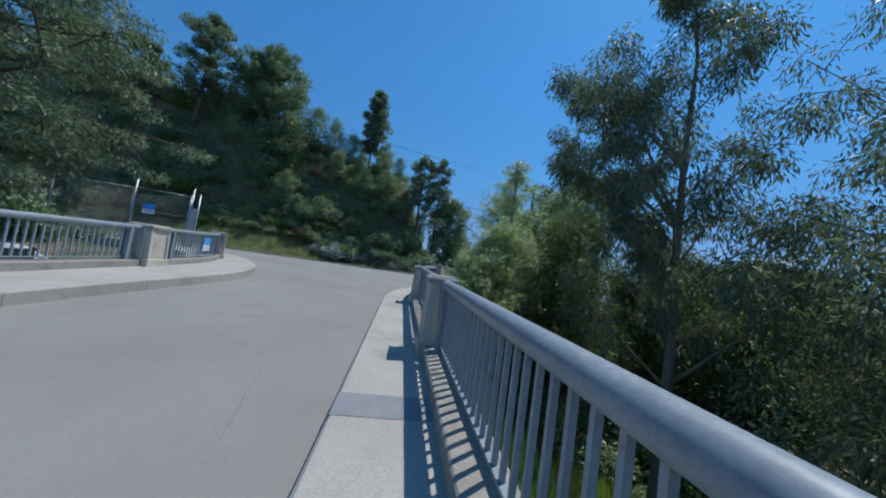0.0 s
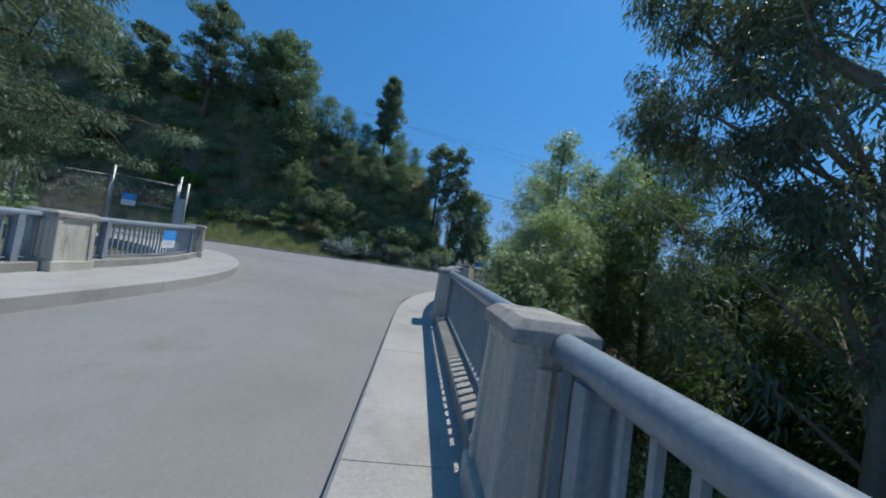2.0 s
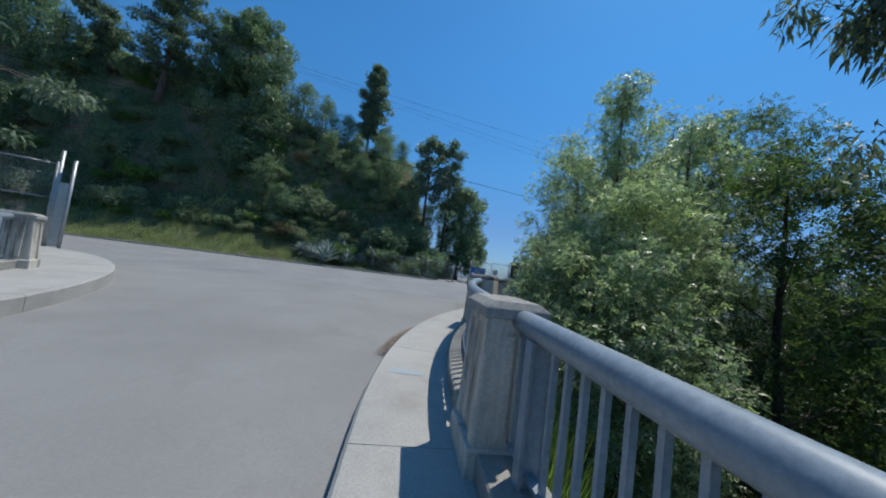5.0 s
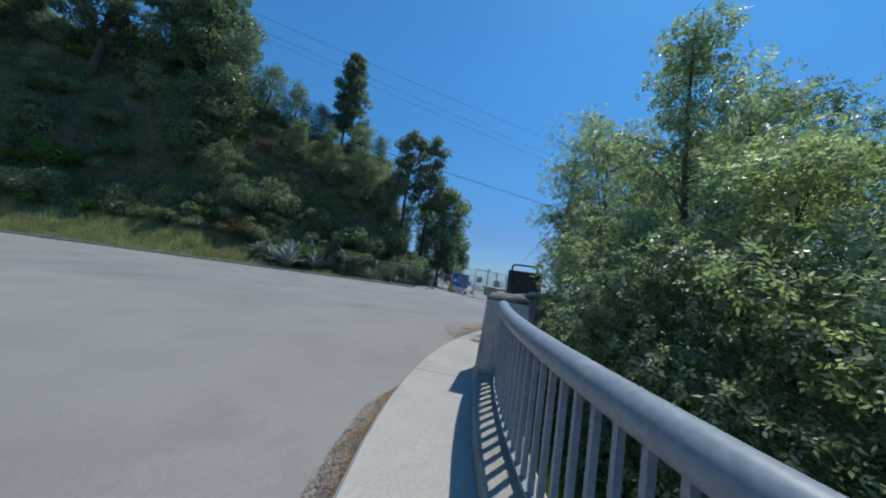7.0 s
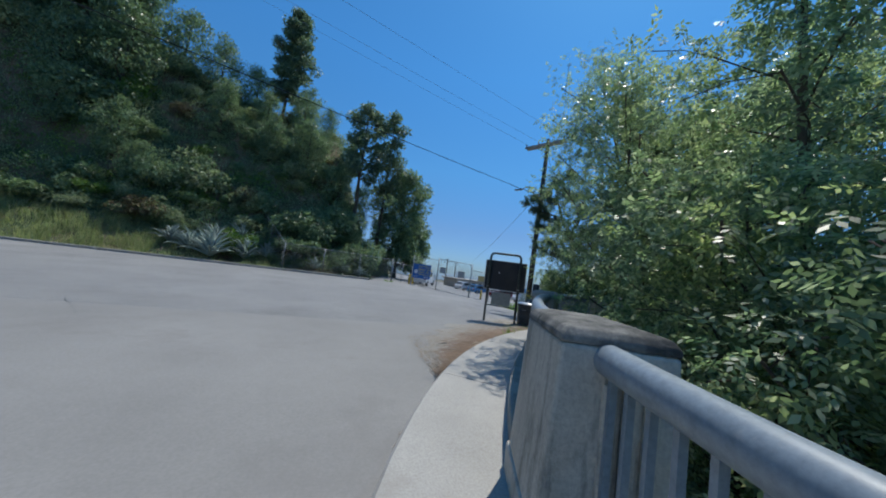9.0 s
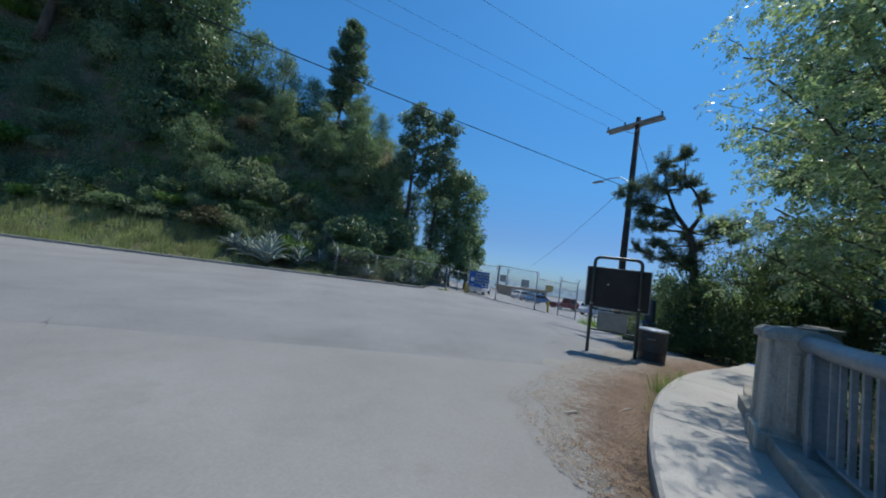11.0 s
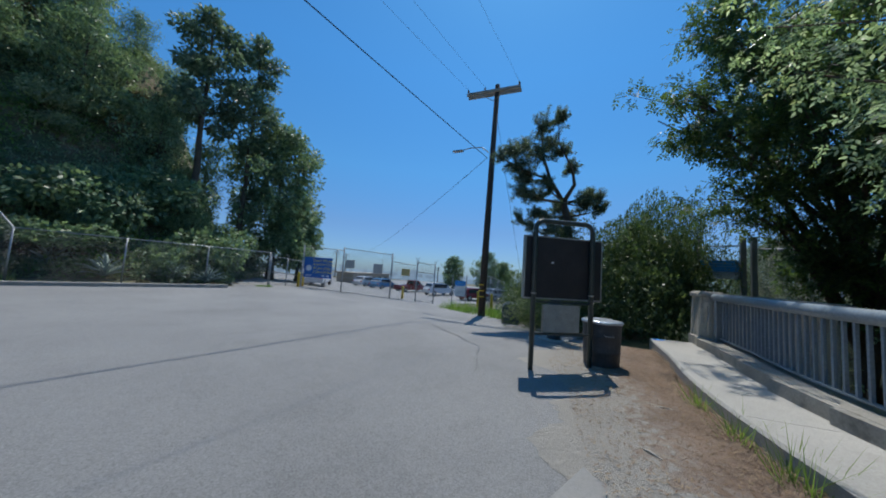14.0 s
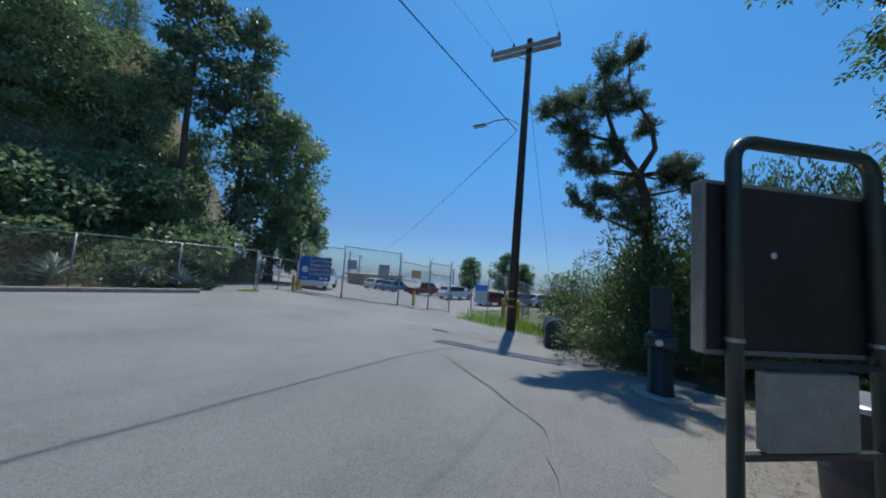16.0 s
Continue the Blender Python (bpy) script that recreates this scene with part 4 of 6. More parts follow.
tree("evergreen_tree", put(9.6, 50.5), "smaller dark evergreen tree behind the fence", "tree", 8.0, [(0.2, 1.4), (0.55, 1.9), (0.9, 1.4), (1.0, 0.4)], seed=35, limbs=16, trunk_r=0.18, per=110, clump=0.8, sub=4, **OAK)
tree("pine_tree", put(-34.3, 49.0), "large dark pine towering over the hillside", "tree", 17.5, [(0.28, 3.0), (0.5, 5.4), (0.75, 4.4), (1.0, 1.4)], ragged=(0.3, 1.1), seed=36, limbs=25, trunk_r=0.42, per=150, clump=0.8, sub=4, wobble=0.7, **PINE)
tree("evergreen_tree", put(-25.5, 51.0), "broad dark oak on the hillside", "tree", 13.5, [(0.12, 3.6), (0.55, 5.4), (0.85, 4.2), (1.0, 1.2)], ragged=(0.4, 1.05), seed=37, limbs=30, trunk_r=0.4, per=200, clump=0.9, sub=5, fill=20, **OAK)
tree("pine_tree", put(-41.6, 50.0), "slender leaning pine on the hilltop with a bare trunk", "tree", 9.5, [(0.2, 0.8), (0.5, 1.0), (0.75, 2.3), (1.0, 1.3)], seed=38, limbs=16, trunk_r=0.24, per=170, clump=0.7, sub=3, lean=(-2.4, 0), **PINE)
hill_oaks = [(-20.5, 48.5, 8), (-14.5, 52, 6.5), (-17.5, 51, 7), (-11.5, 54, 6), (-6, 55, 6), (-3, 53, 3.5), (0, 50.5, 4.5), (-18.5, 45.8, 5), (-4, 46.5, 5.5), (-0.5, 46, 5.5), (1.6, 44.4, 3.2), (-47, 46, 7), (-52, 46, 8), (-57, 45, 10), (2.0, 48.8, 5.5), (-38, 47, 4.5), (-58, 38, 12), (-9, 50, 5)]
OAKS = [tree("evergreen_tree", put(-15.5, 48), "rounded dark evergreen on the hillside", "tree", 9.0, [(0.12, 2.2), (0.5, 3.3), (0.85, 2.4), (1.0, 0.8)], seed=40 + k, limbs=20, trunk_r=0.22, per=48, clump=1.05, sub=4, fill=15, group="hillside trees", **OAK) for k in range(3)]
hill_oaks += [(-21.2, 50.0, 9.5), (-24.2, 47.6, 6.5), (-29.0, 50.5, 8), (-46, 49, 8.5), (-50.5, 50, 9.5), (-55, 51, 10), (-31.0, 46.8, 4), (-43.5, 47.0, 6), (-35.5, 45.5, 5), (-62, 50, 9), (-67, 44, 10), (-23.0, 46.5, 5), (-12.5, 48.5, 5.5), (-7.5, 47.5, 5), (-16.0, 44.6, 4), (-5.5, 50.5, 4.5)]
for k, (x, y, h) in enumerate(hill_oaks):
    src = OAKS[k % 3]
    m = put(x, y, rng.uniform(0, 360), 0.3)
    ob = src if k < 3 else copy_thing(src, m)
    ob.matrix_basis = m @ Matrix.Diagonal((h / 9.0 * rng.uniform(0.7, 1.05), h / 9.0 * rng.uniform(0.7, 1.05), h / 9.0 * rng.uniform(0.95, 1.2), 1))
# left of the bridge: deodar-like conifers
CED = dict(leaf=(0.30, 0.065), material=L_CEDAR, bark=M_BARK)
tree("cedar_tree", put(-19.6, 15.2), "large grey-green cedar with layered drooping boughs", "tree", 20.0, [(0.15, 4.8), (0.4, 5.0), (0.7, 4.2), (1.0, 0.5)], seed=51, limbs=50, trunk_r=0.4, per=170, clump=0.95, sub=6, droop=0.5, squash=0.4, up=0.1, group="cedars", **CED)
tree("cedar_tree", put(-33.0, 23.0), "second grey-green cedar behind the railing", "tree", 17.0, [(0.12, 5.0), (0.4, 5.0), (0.7, 3.4), (1.0, 0.5)], seed=52, limbs=36, trunk_r=0.35, per=110, clump=1.0, sub=6, droop=0.5, squash=0.4, up=0.1, group="cedars", **CED)

# -- trees past the noticeboard
def cypress():
    """A forked, wind-shaped trunk with feathery boughs; boughs are height, reach to the side, size."""
    g = np.random.default_rng(61)
    base = put(11.68, 25.16, -43.4)
    ob = thing("cypress_tree", "wind-shaped dark cypress leaning over the noticeboard", "tree", base)
    low = base.translation.z
    bm = bmesh.new()
    stem = [Vector((x, 0, z - low)) for x, z in ((0.15, low), (0.1, 0.9), (-0.08, 2.2), (-0.16, 3.1), (-0.24, 4.1), (-0.4, 4.64))]
    fork = [[stem[-1]] + [Vector((x, y, z - low)) for x, y, z in row] for row in (((-0.88, 0.1, 5.5), (-1.18, 0.1, 6.4), (-1.3, 0, 7.2)), ((-0.06, -0.1, 5.3), (-0.16, -0.1, 5.9), (-0.64, 0, 6.9), (-0.68, 0, 7.6)))]
    tube(bm, stem, [0.19, 0.16, 0.14, 0.13, 0.12, 0.11], 10)
    for row in fork:
        tube(bm, row, [0.085, 0.065, 0.045, 0.025, 0.015][:len(row)], 8)
    nodes = stem[2:] + fork[0][1:] + fork[1][1:]
    upper = ((7.7, -0.7, 0.37), (7.4, -1.28, 0.47), (6.95, -1.85, 0.5), (7.0, -0.85, 0.5), (6.55, -2.4, 0.42), (6.4, -1.4, 0.5), (6.65, -0.42, 0.42), (6.2, -2.8, 0.3), (6.0, -2.0, 0.42), (6.2, 0.05, 0.32), (5.6, -1.87, 0.32))
    lower = ((4.95, -2.2, 0.35), (4.9, -1.57, 0.32), (5.3, -1.16, 0.3), (3.85, -2.0, 0.32), (4.2, -1.48, 0.24), (3.75, -1.0, 0.46), (3.6, -0.5, 0.42), (5.05, 0.55, 0.3), (5.0, 1.05, 0.26), (4.7, 1.25, 0.24), (4.65, 0.3, 0.36), (4.55, -0.4, 0.4), (4.2, -0.1, 0.34))
    centres, radii = [], []
    for z, side, size in upper + lower:
        end = Vector((side, g.uniform(-0.55, 0.55), z - low))
        start = min((n for n in nodes if n.z < end.z + 0.1), key=lambda n: (n - end).length)
        mid = start.lerp(end, 0.55) + Vector((0, 0, -0.1))
        tube(bm, [start, start.lerp(mid, 0.5), mid, end], [0.04, 0.034, 0.024, 0.01], 6)
        out = (end - start).normalized()
        for _ in range(26):
            root = mid.lerp(end, g.uniform(0.2, 1.05))
            way = (out * 0.55 + Vector(g.normal(size=3)) * 0.7 + Vector((0, 0, 0.12))).normalized()
            tip = root + way * size * g.uniform(0.6, 1.45)
            sag = Vector((0, 0, -0.05))
            tube(bm, [root, root.lerp(tip, 0.5) + sag, tip], [0.010, 0.007, 0.003], 3)
            for u in (0.3, 0.48, 0.64, 0.8, 0.95):
                centres.append(root.lerp(tip, u) + sag * (1 - u))
                radii.append((0.15 - 0.08 * u) * g.uniform(0.7, 1.25))
    part("trunk", bm, M_BARK, ob, smooth=True)
    v, f = leaf_cloud(g, np.array([tuple(c) for c in centres]), np.array(radii), 25, 0.075, 0.022, -0.1, 0.6, 0.1, 0.2)
    arrays("crown", v, f, L_GUM, ob)


cypress()
KINDS["corner"] = [shrub_mesh("shrub", 145, 3.8, (0.105, 0.042), 640, L_BROOM, lumps=80, squash=1.05, upright=0.35, lump=(0.10, 0.22), face=0.55)]
KINDS["tall"] = [shrub_mesh("shrub", 140 + i, 3.8, (0.12, 0.05), 480, L_BROOM, lumps=48, squash=1.05, upright=0.35, lump=(0.14, 0.3), face=0.55) for i in range(2)]
for x, y, s in ((12.5, 24.0, 1.22), (11.0, 25.0, 0.6), (13.3, 27.2, 0.72), (16.0, 27.4, 0.8), (15.8, 24.6, 0.8), (19.5, 24.0, 0.6), (16.6, 21.0, 0.5), (18.6, 18.6, 0.6), (21.5, 16.0, 0.7)):
    ob = shrub("corner" if s > 1.15 else "tall", x, y, s, "tall dense olive-green bush beside the end of the pavement", "corner bushes")
    if s > 1.15:
        ob.matrix_basis = put(x, y, 40.0, 0.15) @ Matrix.Diagonal((0.92, 0.92, 1.32, 1))
sprig = shrub("corner", 13.9, 22.9, 1.0, "tall feathery olive-green bush behind the blue sign", "corner bushes")
sprig.matrix_basis = put(13.9, 22.9, 110.0, 0.15) @ Matrix.Diagonal((0.72, 0.72, 1.7, 1))
for x, y, s in ((16.0, 18.4, 0.7), (17.2, 16.4, 0.8), (16.2, 22.0, 0.5), (22.0, 21.5, 1.0), (21.0, 25.8, 0.9), (25.5, 24.5, 1.0)):
    shrub("finesage", x, y, s, "pale olive bush behind the corner fence", "fence bushes")
for az, d, h, sd in ((44.0, 62, 6.5, 71), (50.5, 58, 7.5, 72), (53.5, 64, 6.0, 73)):
    x, y = 1.65 + d * math.sin(radians(az)), 20.95 + d * math.cos(radians(az))
    tree("evergreen_tree", put(x, y), "rounded dark tree beyond the car park", "tree", h, [(0.15, 1.6), (0.5, 2.4), (0.85, 1.7), (1.0, 0.5)], seed=sd, limbs=16, trunk_r=0.18, per=90, clump=0.8, sub=3, fill=10, group="car park trees", **OAK)

# brush heaps at the foot of the fence
for x, y, sc in ((-0.8, 38.95, 0.3), (0.1, 38.9, 0.32), (0.9, 39.0, 0.38), (2.6, 39.2, 0.25)):
    shrub("dry", x, y, sc, "heap of dry brown brush against the fence", "brush heaps")
shrub("bright", 4.9, 39.7, 0.33, "bright green tuft of weeds at the fence end", "weeds")

for x, y, sc in ((4.6, 46.6, 0.8), (3.0, 49.0, 1.4), (5.4, 49.6, 1.2), (2.2, 47.2, 1.0), (3.6, 47.8, 1.1)):
    shrub("fine", x, y, sc, "dark green bush at the foot of the pines", "pine bushes")
# -- agaves
def blade_mesh(name, length, width):
    bm = bmesh.new()
    rows = []
    for i in range(7):
        u = i / 6
        w = width * (0.75 + 0.5 * math.sin(u * 2.4)) * (1 - u**3.0) + 0.002
        x, z = length * u * (1 - 0.18 * u * u), length * (0.10 * math.sin(u * 3.0))
        rows.append([bm.verts.new((x, -w / 2, z + 0.25 * w)), bm.verts.new((x, 0, z)), bm.verts.new((x, w / 2, z + 0.25 * w)), bm.verts.new((x, 0, z - 0.04 * (1 - u) - 0.004))])
    for a, b in zip(rows, rows[1:]):
        for k in range(4):
            bm.faces.new((a[k], a[(k + 1) % 4], b[(k + 1) % 4], b[k]))
    me = bpy.data.meshes.new(name)
    bmesh.ops.recalc_face_normals(bm, faces=bm.faces)
    bm.to_mesh(me)
    bm.free()
    me.materials.append(L_AGAVE)
    me.shade_smooth()
    return me


BLADES = [blade_mesh("blade", 1.4, 0.15), blade_mesh("blade", 1.2, 0.125)]


def agave(x, y, size, seed):
    r = random.Random(seed)
    ob = thing("agave", "large blue-grey agave rosette with pointed leaves", "agave", put(x, y, r.uniform(0, 360), -0.08), group="agaves")
    n = 46
    for k in range(n):
        el = 8 + 74 * (k / n) ** 1.1 + r.uniform(-7, 7)
        m = pose(0, 0, 0.12 * size, 0, -el, k * 137.5 + r.uniform(-10, 10)) @ Matrix.Scale(size * r.uniform(0.75, 1.1), 4)
        link_mesh("leaf", BLADES[k % 2], None, ob, at=m)


for k, (x, y, s) in enumerate([(-8.6, 40.1, 1.95), (-10.3, 40.9, 1.5), (-11.6, 41.3, 1.25), (-6.6, 41.0, 1.6), (-9.2, 42.2, 1.6), (-7.4, 42.4, 1.5), (-5.2, 41.4, 1.2), (-3.1, 41.4, 0.9), (-1.3, 40.6, 0.9), (1.0, 41.0, 0.9), (2.4, 40.4, 0.8)]):
    agave(x, y, s, k)


# -- grass along the verge
def grass(name, n, area, height, seed, material, label, lean=0.4, wide=0.03):
    rng = np.random.default_rng(seed)
    pts = area(rng, n)
    z = np.array([ground_at(a, b) for a, b in pts]) - 0.03
    h = height * rng.uniform(0.45, 1.2, n) * np.clip(1.0 + 1.6 * noise2(pts[:, 0], pts[:, 1], 0.5, 9.0), 0.4, 2.2)
    az = rng.uniform(0, 6.283, n)
    tip = np.stack([np.cos(az), np.sin(az)], 1) * (h * lean * rng.uniform(0.2, 1.4, n))[:, None]
    w = np.stack([-np.sin(az), np.cos(az)], 1) * wide / 2
    p = np.concatenate([pts, z[:, None]], 1)
    v = np.stack([np.concatenate([pts + w, z[:, None]], 1), np.concatenate([pts - w, z[:, None]], 1), np.concatenate([pts + tip, (z + h)[:, None]], 1)], 1).reshape(-1, 3)
    return tagged(arrays(name, v, np.arange(3 * n).reshape(-1, 3), material), label, "grass", kind="stuff")


def verge(rng, n):
    return np.stack([rng.uniform(-45, -12.0, n) + 8.6 * (rng.uniform(0, 1, n) < 0.2), 38.7 + 4.3 * rng.uniform(0, 1, n) ** 0.9], 1)


grass("verge_grass", 42000, verge, 0.42, 1, L_GRASS, "yellow-green long grass along the hill foot", wide=0.045)
grass("bank_grass", 16000, lambda r, n: np.stack([r.uniform(-50, 1, n), r.uniform(43, 55, n)], 1), 0.3, 2, L_SAGE, "grey-green dry grass and herbs over the bank", wide=0.09)
grass("ravine_grass", 60000, lambda r, n: np.array([right_line(s, -o)[:2] for s, o in zip(r.uniform(-6, 20, n), 0.5 + 10.5 * r.uniform(0, 1, n) ** 1.2)]), 0.5, 3, L_WEED, "green weeds over the ravine bank", wide=0.035)
grass("pole_grass", 2600, lambda r, n: np.stack([r.uniform(12.6, 17.5, n), r.uniform(29.3, 33.5, n)], 1), 0.38, 4, L_WEED, "green weeds round the foot of the utility pole", wide=0.035)
grass("kerb_weeds", 800, lambda r, n: np.array([right_line(c, 1.17 + abs(d))[:2] for c, d in zip(r.choice([19.75, 19.8, 19.85, 20.0, 20.3, 20.9, 21.6, 22.4, 18.9, 23.2], n) + r.normal(0, 0.08, n), r.normal(0, 0.05, n))]), 0.24, 6, L_WEED, "small green weed tufts at the kerb", lean=0.7, wide=0.014)


# ---- street things ----
# noticeboard
def noticeboard():
    m = pose(5.68, 23.02, 0.27, 0, 0, -31.5)
    ob = thing("noticeboard", "dark brown noticeboard on a grey-green tubular steel frame", "noticeboard", m)
    w, h, r = 1.03, 2.54, 0.042
    e = -0.06
    pts = [(e, 0, -0.2), (e, 0, h - 0.14)] + [(e + 0.14 - 0.14 * math.cos(a), 0, h - 0.14 + 0.14 * math.sin(a)) for a in (0.4, 0.8, 1.2, 1.57)]
    pts += [(w - 0.14 + 0.14 * math.sin(a), 0, h - 0.14 + 0.14 * math.cos(a)) for a in (0.0, 0.4, 0.8, 1.2)] + [(w, 0, h - 0.14), (w, 0, -0.2)]
    part("frame", tubed(pts, r, 14), M_DKGREEN, ob, smooth=True)
    for x in (e, w):
        part("collar", lathe(bmesh.new(), [(0.046, 1.28), (0.048, 1.285), (0.048, 1.30), (0.046, 1.305)], 14, Matrix.Translation((x, 0, 0))), M_TRIM, ob)
    panel = part("panel", boxed(-0.20, 0.05, 1.22, w + 0.22, 0.12, 2.26), M_BOARD, ob)
    for a in ((-0.225, 0.045, 1.20, -0.20, 0.125, 2.28), (w + 0.22, 0.045, 1.20, w + 0.245, 0.125, 2.28), (-0.20, 0.045, 2.26, w + 0.22, 0.125, 2.285), (-0.20, 0.045, 1.19, w + 0.22, 0.125, 1.22)):
        part("trim", boxed(*a, bevel=0.004), M_TRIM, panel, "pale metal edging")
    part("bolt", lathe(bmesh.new(), [(0.02, 0), (0.022, 0.006), (0.012, 0.014), (0.001, 0.016)], 12, pose(0.30, 0.05, 1.83, 90)), M_WHITE, panel, "white round bolt head")
    for z in (1.15, 0.62):
        part("crossbar", boxed(e, -0.02, z - 0.02, w, 0.02, z + 0.02, bevel=0.004), M_DKGREEN, ob)
    part("leaflet_box", boxed(0.12, -0.03, 0.65, 0.80, 0.03, 1.11, bevel=0.006), M_SHEET, ob, "plain tan metal plate between the legs")
    return ob


noticeboard()


def trash_can():
    ob = thing("trash_can", "charcoal steel drum bin with a shiny metal lid", "trash can", on_road_at(7.0, 22.45, 20))
    prof = [(0.27, 0), (0.285, 0.02), (0.29, 0.05), (0.30, 0.28), (0.312, 0.30), (0.303, 0.32), (0.31, 0.55), (0.322, 0.57), (0.313, 0.59), (0.318, 0.76), (0.332, 0.785), (0.325, 0.80)]
    part("drum", lathe(bmesh.new(), prof, 32), M_CAN, ob, smooth=True)
    part("lid", lathe(bmesh.new(), [(0.335, 0.79), (0.342, 0.80), (0.342, 0.825), (0.325, 0.835), (0.24, 0.85), (0.23, 0.845), (0.10, 0.862), (0.001, 0.866)], 32), M_LID, ob, "shiny bare metal lid", True)
    for a in (200, 20):
        part("handle", tubed([Matrix.Rotation(radians(a), 3, "Z") @ Vector(p) for p in ((0.315, -0.07, 0.62), (0.36, -0.07, 0.60), (0.36, 0.07, 0.60), (0.315, 0.07, 0.62))], 0.008, 6), M_GALV, ob)


trash_can()


def fountain():
    ob = thing("drinking_fountain", "dark blue cylindrical drinking fountain with a steel push button", "drinking fountain", on_road_at(8.62, 24.2, -75))
    part("base_slab", lathe(bmesh.new(), [(0.38, -0.05), (0.38, 0.03), (0.36, 0.04)], 24), M_WALK, ob, "pale concrete pad")
    part("pedestal", lathe(bmesh.new(), [(0.19, 0.03), (0.165, 0.06), (0.16, 0.9), (0.15, 0.93)], 24), M_FOUNT, ob, smooth=True)
    part("bowl", boxed(-0.2, -0.30, 0.72, 0.2, 0.12, 0.90, bevel=0.03), M_FOUNT, ob)
    part("back_pillar", boxed(-0.13, 0.0, 0.85, 0.13, 0.16, 1.62, bevel=0.03), M_FOUNT, ob)
    part("button", lathe(bmesh.new(), [(0.045, 0), (0.05, 0.01), (0.03, 0.022), (0.001, 0.024)], 16, pose(-0.02, -0.30, 0.81, 90)), M_LID, ob, "round steel button")


fountain()


def green_bin():
    ob = thing("green_bin", "dark green rounded metal bin half hidden by bushes", "bin", on_road_at(11.25, 27.4, 35))
    bm = bmesh.new()
    prof = [(-0.32, 0.0), (-0.34, 0.5), (-0.31, 0.68), (-0.2, 0.79), (0.0, 0.83), (0.2, 0.79), (0.31, 0.68), (0.34, 0.5), (0.32, 0.0)]
    a = [bm.verts.new((-0.55, y, z)) for y, z in prof]
    b = [bm.verts.new((0.55, y, z)) for y, z in prof]
    for k in range(len(prof)):
        n = (k + 1) % len(prof)
        bm.faces.new((a[k], a[n], b[n], b[k]))
    bm.faces.new(a)
    bm.faces.new(b)
    bmesh.ops.bevel(bm, geom=bm.edges[:], offset=0.015, segments=1, affect="EDGES")
    part("body", bm, M_FOUNT, ob)
    part("hatch", boxed(-0.3, -0.36, 0.42, 0.3, -0.325, 0.62, bevel=0.01), M_DKGREEN, ob)
    for x in (-0.45, 0.45):
        part("foot", boxed(x - 0.05, -0.3, -0.08, x + 0.05, 0.3, 0.02), M_DKGREEN, ob)


green_bin()

# utility pole
PX, PY = 12.85, 30.28
PZ = float(road_z(PX, PY))


def utility_pole():
    ob = thing("utility_pole", "dark brown wooden utility pole with a weathered crossarm", "utility pole", pose(PX, PY, PZ, 0, 0, -64))
    part("shaft", tubed([(0, 0, -0.3), (0.05, 0, 4), (0.12, 0, 8), (0.2, 0, 12.3)], [0.185, 0.17, 0.15, 0.125], 16), M_POLE, ob, smooth=True)
    arm = part("crossarm", boxed(-1.45, -0.20, 11.85, 1.45, -0.08, 12.0, bevel=0.01), M_ARM, ob, "pale weathered timber crossarm")
    part("crossarm", boxed(-1.45, 0.12, 11.85, 1.45, 0.24, 12.0, bevel=0.01), M_ARM, ob, "pale weathered timber crossarm")
    for sx in (-1, 1):
        part("brace", tubed([(sx * 0.75, -0.16, 11.86), (0.05, -0.16, 11.35)], 0.018, 6), M_GALV, ob)
    for x in (-1.38, -0.45, 1.38):
        part("insulator", lathe(bmesh.new(), [(0.02, 0), (0.02, 0.06), (0.06, 0.08), (0.03, 0.12), (0.055, 0.14), (0.03, 0.2), (0.01, 0.22)], 10, Matrix.Translation((x, -0.14, 12.0))), M_INSUL, ob, "brown porcelain insulator")
    lamp = part("lamp_arm", tubed([(-0.1, 0, 8.6), (-0.5, 0.1, 8.95), (-1.2, 0.25, 9.05), (-1.7, 0.35, 9.0)], 0.03, 8), M_GALV, ob)
    bm = bmesh.new()
    box(bm, -0.34, -0.11, -0.055, 0.3, 0.11, 0.05, pose(-1.95, 0.40, 9.0, 0, 4, -12), 0.03)
    part("lamp_head", bm, M_GALV, lamp)
    for z in (0.95, 1.25, 1.55):
        part("reflective_band", lathe(bmesh.new(), [(0.188, z), (0.19, z + 0.005), (0.19, z + 0.05), (0.187, z + 0.055)], 16), M_YELLOW, ob, "yellow band")


utility_pole()


def wire(p, q, sag, r=0.008, label="thin black overhead wire between poles", material=M_CABLE):
    pts = []
    for i in range(25):
        u = i / 24
        v = Vector(p).lerp(Vector(q), u)
        v.z -= sag * 4 * u * (1 - u)
        pts.append(v)
    tagged(part("overhead_wire", tubed(pts, r, 5), material), label, "wire", "overhead wires")


pole_m = pose(PX, PY, PZ, 0, 0, -64)
ends = [pole_m @ Vector((x, -0.14, 12.2)) for x in (-1.38, -0.45, 1.38)]
for e, az, el in zip(ends, (262, 258, 251), (6.0, 3.0, -3.0)):
    wire(e, (e.x + 46 * math.sin(radians(az)), e.y + 46 * math.cos(radians(az)), e.z + 46 * math.tan(radians(el))), 0.3, 0.006, material=M_THINWIRE)
mid = pole_m @ Vector((-0.15, 0, 8.3))
wire(mid, (mid.x - 46 * 0.966, mid.y - 46 * 0.259, mid.z + 0.9), 0.25, 0.017, "thick black overhead cable crossing the road")
wire(mid, (29.3, 74.2, 5.0), 0.5, 0.014)
wire(pole_m @ Vector((0.05, 0, 11.6)), (24.0, 35.5, 2.5), 0.1, 0.01, "thin guy wire from the pole head")


